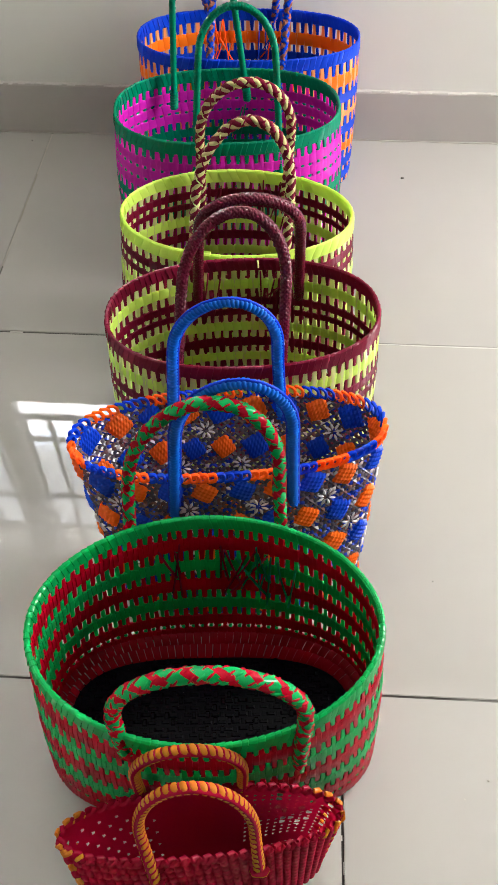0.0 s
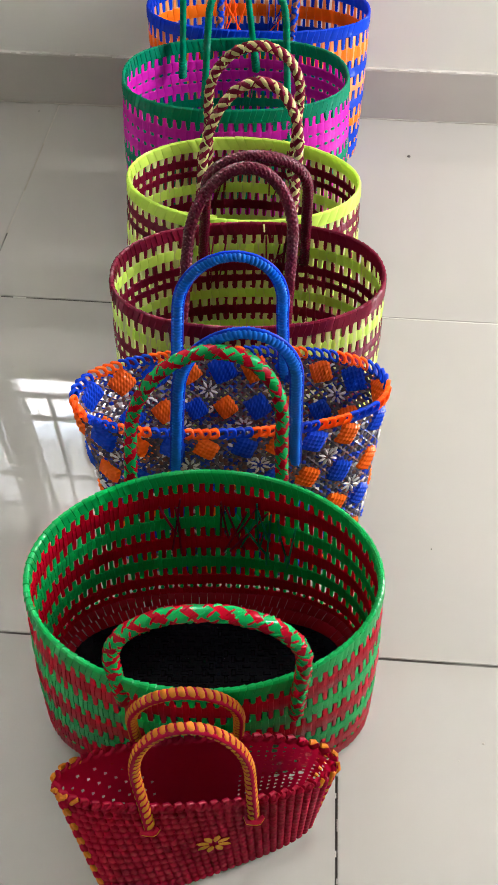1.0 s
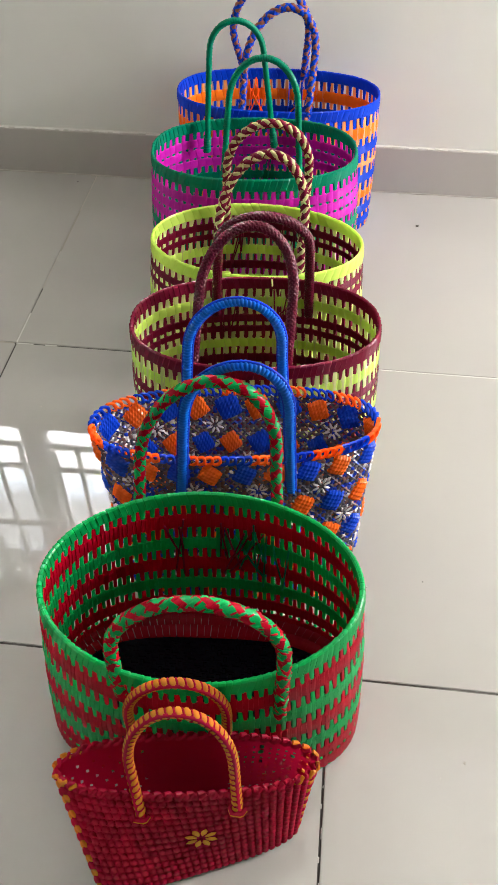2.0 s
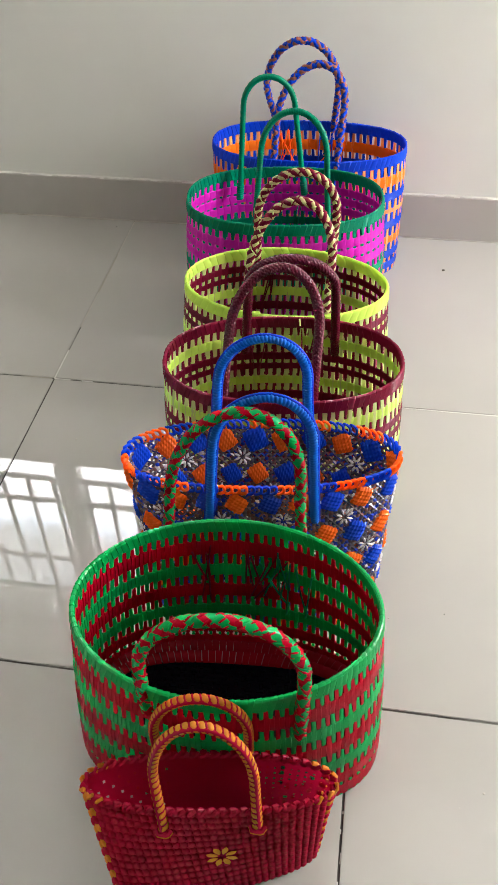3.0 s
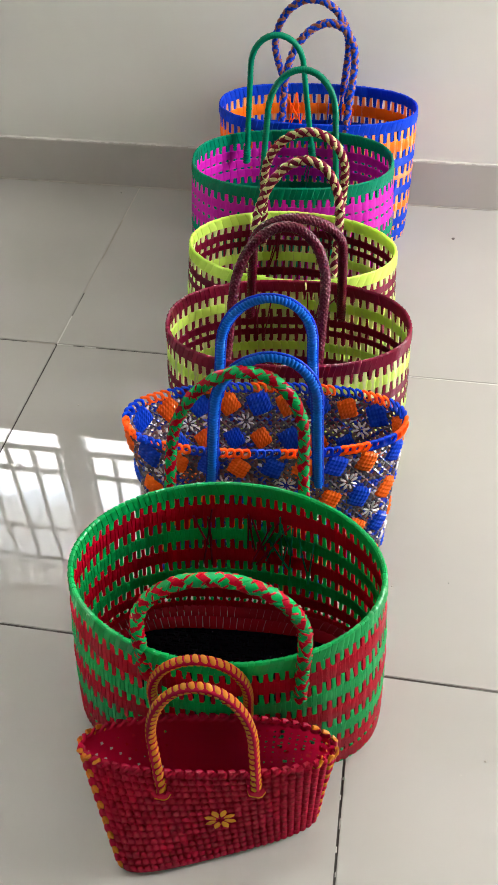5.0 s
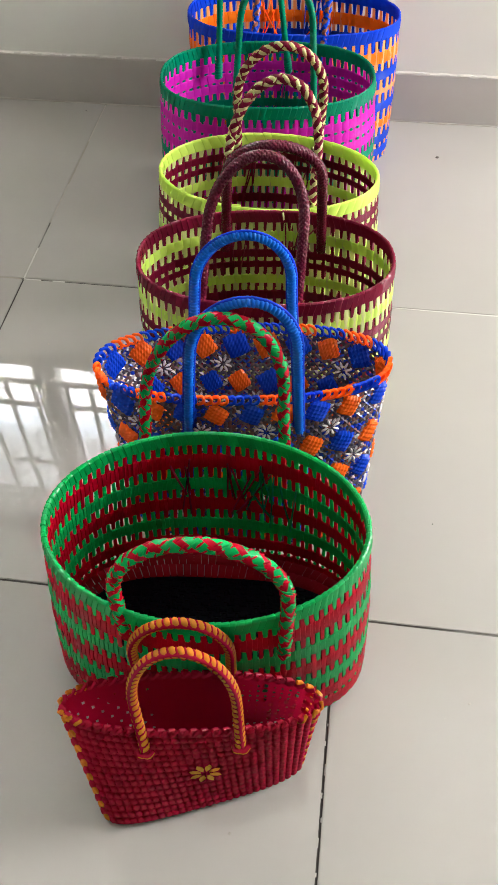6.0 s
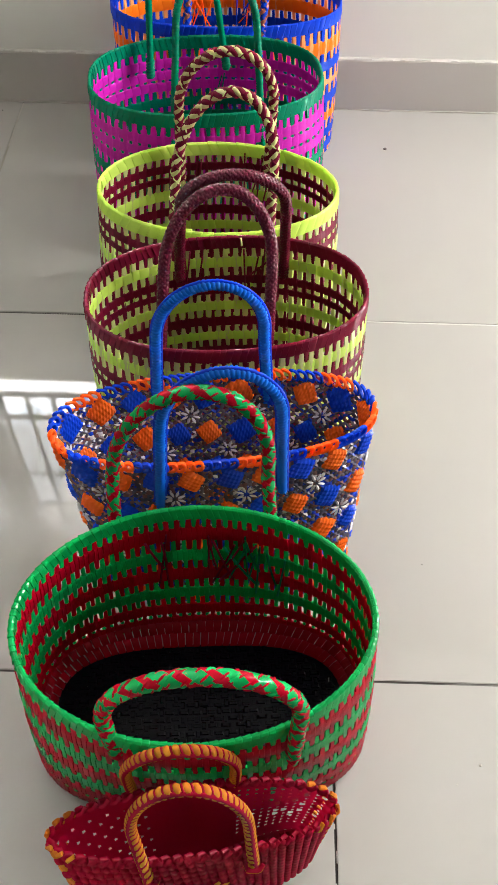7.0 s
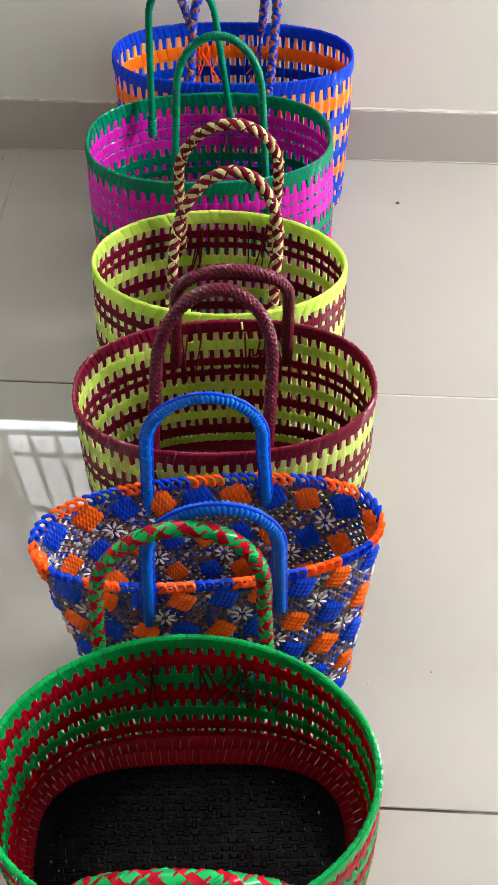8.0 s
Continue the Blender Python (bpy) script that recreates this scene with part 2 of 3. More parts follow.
class Shell:
    """The wall of a basket: u runs once round it by length, h from the base (0) to the rim (1)."""
    def __init__(self, base, rim, height, n0, n1, bulge=0.0, z0=0.004, flare=1.0):
        self.base, self.rim, self.height, self.n0, self.n1, self.bulge, self.z0, self.flare = base, rim, height, n0, n1, bulge, z0, flare
        self.low, _ = self.ring(base, n0)
        self.top, self.length = self.ring(rim, n1)

    @staticmethod
    def ring(spec, n, m=1440):
        cx, cy, a, b, rot = spec
        pts = np.array([superellipse(2 * math.pi * i / m, n) for i in range(m + 1)]) * (a, b)
        cum = np.concatenate([[0.0], np.cumsum(np.hypot(*np.diff(pts, axis=0).T))])
        r = radians(rot)
        turned = np.stack([cx + pts[:, 0] * math.cos(r) - pts[:, 1] * math.sin(r), cy + pts[:, 0] * math.sin(r) + pts[:, 1] * math.cos(r)], 1)
        even = np.linspace(0, cum[-1], m + 1)
        return np.stack([np.interp(even, cum, turned[:, 0]), np.interp(even, cum, turned[:, 1])], 1), cum[-1]

    def mid(self, u, h):
        f = (u % 1.0) * 1440
        i = int(f)
        f -= i
        j = i + 1
        k = max(0.0, min(1.0, h)) ** self.flare
        g = 1 + self.bulge * math.sin(math.pi * min(1, max(0, h))) / self.rim[2]
        cx, cy = self.base[0] + (self.rim[0] - self.base[0]) * k, self.base[1] + (self.rim[1] - self.base[1]) * k
        xy = []
        for q in (0, 1):
            lo = self.low[i][q] * (1 - f) + self.low[j][q] * f
            hi = self.top[i][q] * (1 - f) + self.top[j][q] * f
            xy.append(lo + (hi - lo) * k)
        return Vector((cx + (xy[0] - cx) * g, cy + (xy[1] - cy) * g, self.z0 + h * (self.height - self.z0)))

    def basis(self, u, h):
        t = (self.mid(u + 0.002, h) - self.mid(u - 0.002, h)).normalized()
        up = (self.mid(u, min(1, h + 0.02)) - self.mid(u, max(0, h - 0.02))).normalized()
        return self.mid(u, h), t, up, t.cross(up).normalized()

    def at(self, u, h, out=0.0):
        p, t, up, nrm = self.basis(u, h)
        return p + nrm * out

def band(name, sh, hc, tall, thick, plates, material, parent, lap=0.5, slant=0.0, label="", wave=0.0008, seed=0):
    """A plaited strip that runs once round the wall: flat folded plates, each lapping over the next with a crisp lip."""
    rnd = random.Random(seed)
    prof = [(-1, 0.35), (-0.86, 1.0), (0.0, 1.12), (0.86, 1.0), (1, 0.35), (1, -0.35), (0.86, -1.0), (0.0, -1.12), (-0.86, -1.0), (-1, -0.35)]
    cuts = [(0.0, -0.15), (0.07, 0.35), (0.5, 0.62), (0.90, 1.0), (0.97, 0.75)]
    verts, k, m = [], len(prof), plates * len(cuts)
    starts = [i + rnd.uniform(-0.14, 0.14) for i in range(plates)]
    starts.append(starts[0] + plates)
    for i in range(plates):
        q, lift, turn = rnd.uniform(0.75, 1.3), rnd.uniform(-0.5, 0.5) * wave, slant + rnd.uniform(-0.1, 0.1)
        for c, w in cuts:
            c = starts[i] + c * (starts[i + 1] - starts[i])
            for a, o in prof:
                u = (c + turn * a) / plates
                p, t, up, nrm = sh.basis(u, hc)
                r = thick / 2 * o * (1 - lap + 1.25 * lap * w * q)
                z = a * tall / 2 + a * wave * (w - 0.5) * q + lift
                hh = hc + z / sh.height
                if 0 <= hh <= 1:
                    p = sh.mid(u, hh)
                else:
                    p = p + up * z
                verts.append(p + nrm * r)
    faces = []
    for i in range(m):
        j = (i + 1) % m
        for c in range(k):
            d = (c + 1) % k
            faces.append((i * k + c, j * k + c, j * k + d, i * k + d))
    return mesh_part(name, verts, faces, material, parent, label, crease=32)

def stake(sh, u, marks, width, material, parent, lean=0.0, seed=0):
    """One upright strip: marks are (height, share of the width, half thickness, shift outwards) from the base up."""
    rnd = random.Random(seed)
    verts, n = [], len(marks)
    for i, (h, w, half, off) in enumerate(marks):
        p, t, up, nrm = sh.basis(u + lean * (i / n - 0.5) + rnd.uniform(-0.0004, 0.0004), h)
        tip = rnd.uniform(-0.25, 0.25)
        for a, b in ((-1, -0.8), (tip, -1.25), (1, -0.8), (1, 0.8), (tip, 1.25), (-1, 0.8)):
            verts.append(p + t * (a * w * width / 2) + nrm * (b * half + off))
    faces = []
    for i in range(n - 1):
        for c in range(6):
            d = (c + 1) % 6
            faces.append((i * 6 + c, i * 6 + d, i * 6 + 6 + d, i * 6 + 6 + c))
    faces.append((5, 4, 3, 2, 1, 0))
    faces.append(tuple((n - 1) * 6 + c for c in range(6)))
    return mesh_part("stake", verts, faces, material, parent, crease=28)

def arch(foot_l, side_l, apex, side_r, foot_r, steps=46):
    """The line of a handle: two legs and a half-ellipse over them."""
    fl, sl, ap, sr, fr = map(Vector, (foot_l, side_l, apex, side_r, foot_r))
    mid = (sl + sr) / 2
    pts = []
    for i in range(14):
        k = i / 14
        pts.append(fl.lerp(sl, k))
    for i in range(steps + 1):
        a = math.pi * i / steps
        pts.append(mid + (sl - mid) * math.cos(a) + (ap - mid) * math.sin(a))
    for i in range(1, 15):
        pts.append(sr.lerp(fr, i / 14))
    for _ in range(6):
        pts = [pts[0]] + [(a + b * 2 + c) / 4 for a, b, c in zip(pts, pts[1:], pts[2:])] + [pts[-1]]
    return pts

def along(pts, step):
    """Points at even steps on a line, with a frame that does not twist."""
    cum = [0.0]
    for a, b in zip(pts, pts[1:]):
        cum.append(cum[-1] + (b - a).length)
    n = max(8, int(cum[-1] / step))
    arr = np.array([tuple(p) for p in pts])
    s = np.linspace(0, cum[-1], n + 1)
    res = np.stack([np.interp(s, cum, arr[:, i]) for i in range(3)], 1)
    out, nrm = [], None
    for i in range(n + 1):
        t = Vector(res[min(n, i + 1)] - res[max(0, i - 1)]).normalized()
        if nrm is None:
            nrm = t.cross(Vector((0.1, 1, 0.05))).normalized()
        nrm = (nrm - t * nrm.dot(t)).normalized()
        out.append((s[i], Vector(res[i]), t, nrm, t.cross(nrm)))
    return out

def strand(line, radius, phase, turn, pitch, wide, high, material, parent, name="strand", weave=0.0, sides=6, label=""):
    """One strip that winds round a handle's core."""
    cen = []
    for s, p, t, a, b in line:
        f = phase + turn * 2 * math.pi * s / pitch
        rad = a * math.cos(f) + b * math.sin(f)
        cen.append((p + rad * (radius + weave * math.sin(4 * f + phase)), rad))
    verts, faces = [], []
    for i, (c, rad) in enumerate(cen):
        d = (cen[min(len(cen) - 1, i + 1)][0] - cen[max(0, i - 1)][0]).normalized()
        side = d.cross(rad).normalized()
        for j in range(sides):
            g = 2 * math.pi * j / sides
            verts.append(c + side * (wide / 2 * math.cos(g)) + rad * (high / 2 * math.sin(g)))
    for i in range(len(cen) - 1):
        for j in range(sides):
            k = (j + 1) % sides
            faces.append((i * sides + j, i * sides + k, i * sides + sides + k, i * sides + sides + j))
    faces.append(tuple(range(sides)))
    faces.append(tuple((len(cen) - 1) * sides + j for j in reversed(range(sides))))
    return mesh_part(name, verts, faces, material, parent, label, crease=75)

def handle(pts, radius, core, winds, parent, label, step=0.0017, bound=None):
    """A handle: a core with its windings (material, count, turn, pitch, width, height, phase)."""
    line = along(pts, step)
    h = strand(line[::3], 0.0, 0, 0, 1, radius * 1.7, radius * 1.7, core, parent, "handle", sides=10, label=label)
    for material, count, turn, pitch, wide, high, ph, weave in winds:
        for i in range(count):
            strand(line, radius * 0.88, ph + 2 * math.pi * i / count, turn, pitch, wide, high, material, h, weave=weave)
    if bound:
        n = int(0.03 / step)
        for piece in (line[:n], line[-n:]):
            strand(piece, radius * 1.05, 0.0, 1, 0.0048, 0.0046, 0.0032, bound, h, "binding")
    return h

def cord(pts, r, material, parent, name="tie_cord"):
    line = along([Vector(p) for p in pts], 0.006)
    return strand(line, 0.0, 0, 0, 1, r * 2, r * 1.3, material, parent, name, sides=5)

def base_disc(sh, material, parent, label="", pitch=0.011, name="base"):
    """The plaited bottom: small raised knots inside the wall's foot, all in one part."""
    bx, by, a, b, rot = sh.base
    r = radians(rot)
    verts, faces = [], []
    rnd = random.Random(8)
    nx, ny = int(2 * a / pitch), int(2 * b / pitch)
    for i in range(nx + 1):
        for j in range(ny + 1):
            x, y = -a + i * pitch, -b + j * pitch
            wx, wy = (1.5, 0.72) if (i + j) % 2 else (0.72, 1.5)
            if abs(x / a) ** sh.n0 + abs(y / b) ** sh.n0 > 0.86:
                continue
            q = len(verts)
            x, y, tall = x + rnd.uniform(-0.001, 0.001), y + rnd.uniform(-0.001, 0.001), rnd.uniform(0.5, 1.5)
            for dx, dy, dz in ((-.5, -.42, 0), (.5, -.42, 0), (.5, .42, 0), (-.5, .42, 0), (-.28, -.22, 1), (.28, -.22, 1), (.28, .22, 1), (-.28, .22, 1)):
                px, py = x + dx * pitch * wx, y + dy * pitch * wy
                verts.append((bx + px * math.cos(r) - py * math.sin(r), by + px * math.sin(r) + py * math.cos(r), 0.004 + dz * (0.0018 if wx > 1 else 0.0012) * tall))
            faces += [(q, q + 1, q + 5, q + 4), (q + 1, q + 2, q + 6, q + 5), (q + 2, q + 3, q + 7, q + 6), (q + 3, q, q + 4, q + 7), (q + 4, q + 5, q + 6, q + 7)]
    ob = mesh_part(name, verts, faces, material, parent, label, smooth=False)
    ob["kind"] = "stuff"
    m = 64
    vs = [(bx, by, 0.002)]
    for i in range(m):
        x, y = superellipse(2 * math.pi * i / m, sh.n0)
        x, y = x * a, y * b
        vs.append((bx + x * math.cos(r) - y * math.sin(r), by + x * math.sin(r) + y * math.cos(r), 0.002))
    vs2 = [(v[0], v[1], 0.0045) for v in vs]
    fs = [(0, 1 + (i + 1) % m, 1 + i) for i in range(m)] + [(m + 1, m + 2 + i, m + 2 + (i + 1) % m) for i in range(m)] + [(1 + i, 1 + (i + 1) % m, m + 2 + (i + 1) % m, m + 2 + i) for i in range(m)]
    mesh_part("base_sheet", vs + vs2, fs, material, parent, smooth=False)
    return ob

def basket(name, label, sh, rows, stakes, ribs, rim_mat, rim_tall=0.022, stake_w=0.0048, thick=0.0036, seed=1, skew=0.0, category="basket", broad=(1.0, 1.0), rim_plates=1.5, plates=1, ragged=0.0012, proud=0.40, slots=0.84, lap=0.3, rim_lap=0.36):
    """A round basket: rows are (height fraction, band height, material), stakes the two colours of the uprights, broad their widths, plates the folds of a band for each pair of uprights, slots how wide they stay between the bands."""
    root = tagged(new(name), label, category, "woven baskets in a row")
    root.location = (sh.base[0], sh.base[1], 0)
    top = 1 - rim_tall / 2 / sh.height
    band("rim", sh, top, rim_tall, thick + 0.0016, int(ribs * rim_plates), rim_mat, root, lap=rim_lap, slant=0.3, seed=seed, wave=0.0005)
    for i, (h, tall, material) in enumerate(rows):
        band("band", sh, h, tall, thick - 0.0004, ribs * plates, material, root, lap=lap, slant=0.06, seed=seed + i + 3, wave=ragged)
    levels = sorted(list(rows) + [(top, rim_tall, rim_mat)], key=lambda q: q[0])
    kin = {M_PALE: M_LIME, M_PEACH: M_AMBER, M_AMBER: M_AMBER}
    for i in range(ribs * 2):
        rnd = random.Random(seed * 1000 + i)
        material, girth = stakes[i % len(stakes)], broad[i % len(stakes)]
        own = kin[material] if material in kin else material
        marks = [(0.0, 0.9, 0.0009, 0.0)]
        for j, (h, tall, other) in enumerate(levels):
            d = tall / 2 / sh.height
            mine = other == own or other == material
            half = thick * proud if mine else 0.0006
            wide = rnd.uniform(0.95, 1.2) if mine else rnd.uniform(0.92, 1.08) * slots
            off = rnd.uniform(0.0, 0.0003)
            last = j == len(levels) - 1
            spots = [(h - d * 1.15, wide * slots, 0.0009, off), (h - d * 0.8, wide, half, off), (h + d * 0.8, wide, half, off), (h + d * 1.15, wide * slots, 0.0009, off)]
            if j == 0:
                spots.append((h + d * 1.4, 0.55, 0.0009, 0.0))
            if last:
                spots = [(h - d * 1.08, wide, half * 0.8, off), (h - d * 0.5, wide * 0.8, 0.0007, off), (h + d * 0.5, wide * 0.8, 0.0007, off)]
            for z, *rest in spots:
                if marks[-1][0] + 0.003 < z < 1:
                    marks.append((z, *rest))
        stake(sh, (i + 0.5 + rnd.uniform(-0.13, 0.13)) / (ribs * 2), marks, stake_w * girth * rnd.uniform(0.9, 1.1), material, root, lean=skew / ribs + rnd.uniform(-0.0032, 0.0032), seed=seed * 77 + i)
    return root

def ties(sh, u, h, material, parent, count=5, spread=0.03, seed=0, inside=True):
    """Loose cord ends, laced criss-cross through the wall where a handle is fixed."""
    rnd = random.Random(seed)
    o = -0.0048 if inside else 0.0048
    for i in range(count):
        ua, ub = u + rnd.uniform(-spread, spread), u + rnd.uniform(-spread, spread)
        ha, hb = h + rnd.uniform(0.0, 0.10), h - rnd.uniform(0.10, 0.34)
        pts = [sh.at(ua + (ub - ua) * k, ha + (hb - ha) * k, o * (1 + 0.5 * math.sin(math.pi * k))) for k in (0, 0.2, 0.4, 0.6, 0.8, 1)]
        cord(pts, 0.0019, material, parent)

# ---------- green and crimson basket ----------
def rows_of(sh, spec, top):
    """Bands from the top down: (material, band height, gap above it), in metres."""
    z, out = sh.height - top, []
    for material, tall, gap in spec:
        z -= gap
        out.append(((z - tall / 2) / sh.height, tall, material))
        z -= tall
    return out

def foot_ring(sh, inner, n, material, parent, count=96):
    """The plaited strips that join the base to the foot of the wall, in lapped plates with small gaps."""
    low, _ = Shell.ring(inner, n)
    verts, faces = [], []
    rnd = random.Random(21)
    for lo, hi in ((-0.02, 0.52), (0.50, 1.02)):
        for i in range(count):
            q = len(verts)
            edge = rnd.uniform(0.02, 0.10)
            for c, lift in ((edge, 0.0), (0.5, 0.0011), (1.0 - edge * 0.4, 0.0022)):
                u = ((i + c + (0.5 if lo > 0 else 0)) / count) % 1.0
                g = low[int(u * 1440) % 1440]
                a, p = Vector((g[0], g[1], 0.005)), sh.mid(u, 0.06)
                side = p - a
                flat = Vector((side.x, side.y, 0))
                up = Vector((-flat.x * side.z, -flat.y * side.z, flat.length_squared)).normalized()
                for f, o in ((lo, -0.0006), (lo + 0.10, 0.0012), ((lo + hi) / 2, 0.0020), (hi - 0.10, 0.0012), (hi, -0.0006)):
                    verts.append(a + side * f + up * (o + lift * rnd.uniform(0.6, 1.2)))
                verts.append(a + side * (lo + hi) / 2 - up * 0.0015)
            for r in (0, 6):
                for c in range(6):
                    d = (c + 1) % 6
                    faces.append((q + r + c, q + r + d, q + r + 6 + d, q + r + 6 + c))
            faces += [tuple(q + c for c in reversed(range(6))), tuple(q + 12 + c for c in range(6))]
    ring = mesh_part("foot_ring", verts, faces, material, parent, crease=35)
    ring["kind"] = "stuff"
    return ring

sh2 = Shell((-0.149, -0.044, 0.185, 0.107, 4.0), (-0.149, -0.033, 0.1685, 0.118, 3.8), 0.244, 2.7, 1.95, bulge=0.003)
b2 = basket("green_basket", "green and crimson plaited plastic basket with a black base", sh2,
            [(z / 0.244, tall, material) for z, tall, material in ((0.196, 0.024, M_RED), (0.155, 0.021, M_GREEN), (0.117, 0.023, M_RED), (0.079, 0.021, M_GREEN), (0.043, 0.021, M_RED), (0.014, 0.022, M_RED))],
            (M_GREEN, M_RED), 84, M_GREEN, rim_tall=0.020, stake_w=0.0053, thick=0.0040, seed=2, plates=2, ragged=0.0016, proud=0.34, slots=0.90, lap=0.36, rim_lap=0.24)
base_disc(Shell((-0.151, -0.048, 0.168, 0.086, 4.0), (0, 0, 0.1, 0.1, 0), 0.1, 3.0, 2.0), M_BLACK, b2, "black plaited plastic base", pitch=0.0082)
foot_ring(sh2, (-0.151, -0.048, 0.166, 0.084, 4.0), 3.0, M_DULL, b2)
ties(sh2, 0.21, 0.72, M_TEAL, b2, 3, 0.035, 3)
ties(sh2, 0.215, 0.72, M_MAROON, b2, 6, 0.035, 6)
ties(sh2, 0.30, 0.74, M_MAROON, b2, 4, 0.018, 4)
ties(sh2, 0.17, 0.68, M_TEAL, b2, 5, 0.025, 5)
braid_gr = [(M_GREEN, 2, 1, 0.050, 0.0100, 0.0026, 0.0, 0.0003), (M_RED, 2, 1, 0.050, 0.0094, 0.0026, 1.57, 0.0003), (M_RED, 4, -1, 0.044, 0.0026, 0.0036, 0.4, 0.0008), (M_GREEN, 2, -1, 0.044, 0.0030, 0.0036, 1.2, 0.0008)]
handle(arch((-0.243, 0.073, 0.170), (-0.241, 0.110, 0.265), (-0.150, 0.114, 0.390), (-0.084, 0.112, 0.275), (-0.076, 0.090, 0.170)), 0.0062, M_RED, braid_gr, b2, "green and red braided handle")
handle(arch((-0.212, -0.147, 0.203), (-0.217, -0.140, 0.265), (-0.137, -0.136, 0.362), (-0.053, -0.134, 0.281), (-0.055, -0.140, 0.180)), 0.0062, M_RED, braid_gr, b2, "green and red braided handle")

# ---------- maroon-rimmed lime basket ----------
sh4 = Shell((-0.136, 0.392, 0.180, 0.106, 5.0), (-0.137, 0.387, 0.171, 0.100, 5.9), 0.259, 2.4, 2.25, bulge=0.003)
b4 = basket("maroon_rim_basket", "maroon and lime banded plaited plastic basket", sh4,
            rows_of(sh4, [(M_LIME, 0.019, 0.016), (M_MAROON, 0.015, 0.016), (M_MAROON, 0.012, 0.008), (M_LIME, 0.018, 0.015), (M_MAROON, 0.018, 0.015), (M_LIME, 0.018, 0.013), (M_MAROON, 0.022, 0.014), (M_LIME, 0.016, 0.003)], 0.020),
            (M_MAROON, M_PALE), 72, M_MAROON, rim_tall=0.021, stake_w=0.0060, seed=4, broad=(0.8, 1.2))
base_disc(sh4, M_MAROON, b4, pitch=0.012)
ties(sh4, 0.19, 0.86, M_MAROON, b4, 6, 0.03, 11)
ties(sh4, 0.30, 0.86, M_MAROON, b4, 3, 0.02, 12)
cord([sh4.at(0.222, 0.952, -0.0040), sh4.at(0.222, 0.968, -0.0044), sh4.at(0.2225, 0.984, -0.0042), sh4.at(0.223, 0.996, -0.0030)], 0.0020, M_CREAM, b4, "strip_end")
braid_m = [(M_WINE, 6, 1, 0.034, 0.0038, 0.0028, 0.0, 0.0004), (M_WINE, 6, -1, 0.034, 0.0038, 0.0028, 0.26, 0.0004)]
handle(arch((-0.204, 0.463, 0.205), (-0.192, 0.425, 0.345), (-0.134, 0.407, 0.408), (-0.069, 0.430, 0.355), (-0.066, 0.475, 0.205)), 0.0062, M_MAROON, braid_m, b4, "glossy maroon braided handle")
handle(arch((-0.214, 0.281, 0.195), (-0.204, 0.335, 0.335), (-0.138, 0.364, 0.421), (-0.084, 0.335, 0.340), (-0.087, 0.288, 0.195)), 0.0062, M_MAROON, braid_m, b4, "glossy maroon braided handle")

# ---------- lime-rimmed maroon basket ----------
sh5 = Shell((-0.163, 0.620, 0.184, 0.104, 2.0), (-0.160, 0.621, 0.168, 0.104, 0.0), 0.239, 2.3, 2.0, bulge=0.002)
b5 = basket("lime_rimmed_basket", "lime-rimmed maroon and lime plaited plastic basket", sh5,
            rows_of(sh5, [(M_MAROON, 0.014, 0.012), (M_MAROON, 0.011, 0.008), (M_LIME, 0.019, 0.014), (M_MAROON, 0.017, 0.014), (M_LIME, 0.018, 0.013), (M_MAROON, 0.017, 0.013), (M_MAROON, 0.022, 0.010)], 0.022),
            (M_MAROON, M_PALE), 66, M_LIME, rim_tall=0.022, stake_w=0.0063, seed=5, broad=(0.8, 1.2), rim_plates=0.9, rim_lap=0.26)
base_disc(sh5, M_MAROON, b5, pitch=0.012)
ties(sh5, 0.19, 0.86, M_MAROON, b5, 6, 0.03, 13)
ties(sh5, 0.30, 0.80, M_MAROON, b5, 4, 0.02, 14)
for u in (0.675, 0.815):
    cord([sh5.at(u, 0.94, -0.0036), sh5.at(u + 0.012, 0.975, -0.0050), sh5.at(u + 0.026, 0.992, -0.0046), sh5.at(u + 0.040, 1.0, -0.0030)], 0.0021, M_LIME, b5, "strip_end")
rope_lm = [(M_MAROON, 2, 1, 0.032, 0.0070, 0.0038, 0.0, 0.0003), (M_CREAM, 2, 1, 0.032, 0.0058, 0.0034, 1.57, 0.0003), (M_MAROON, 2, -1, 0.040, 0.0030, 0.0042, 0.5, 0.0010), (M_PALE, 1, -1, 0.034, 0.0026, 0.0040, 1.4, 0.0010)]
handle(arch((-0.221, 0.707, 0.182), (-0.217, 0.695, 0.315), (-0.146, 0.679, 0.402), (-0.085, 0.690, 0.325), (-0.092, 0.706, 0.184)), 0.0058, M_MAROON, rope_lm, b5, "maroon and cream twisted handle")
handle(arch((-0.221, 0.518, 0.165), (-0.211, 0.560, 0.300), (-0.139, 0.578, 0.405), (-0.083, 0.560, 0.310), (-0.088, 0.518, 0.165)), 0.0058, M_MAROON, rope_lm, b5, "maroon and cream twisted handle")

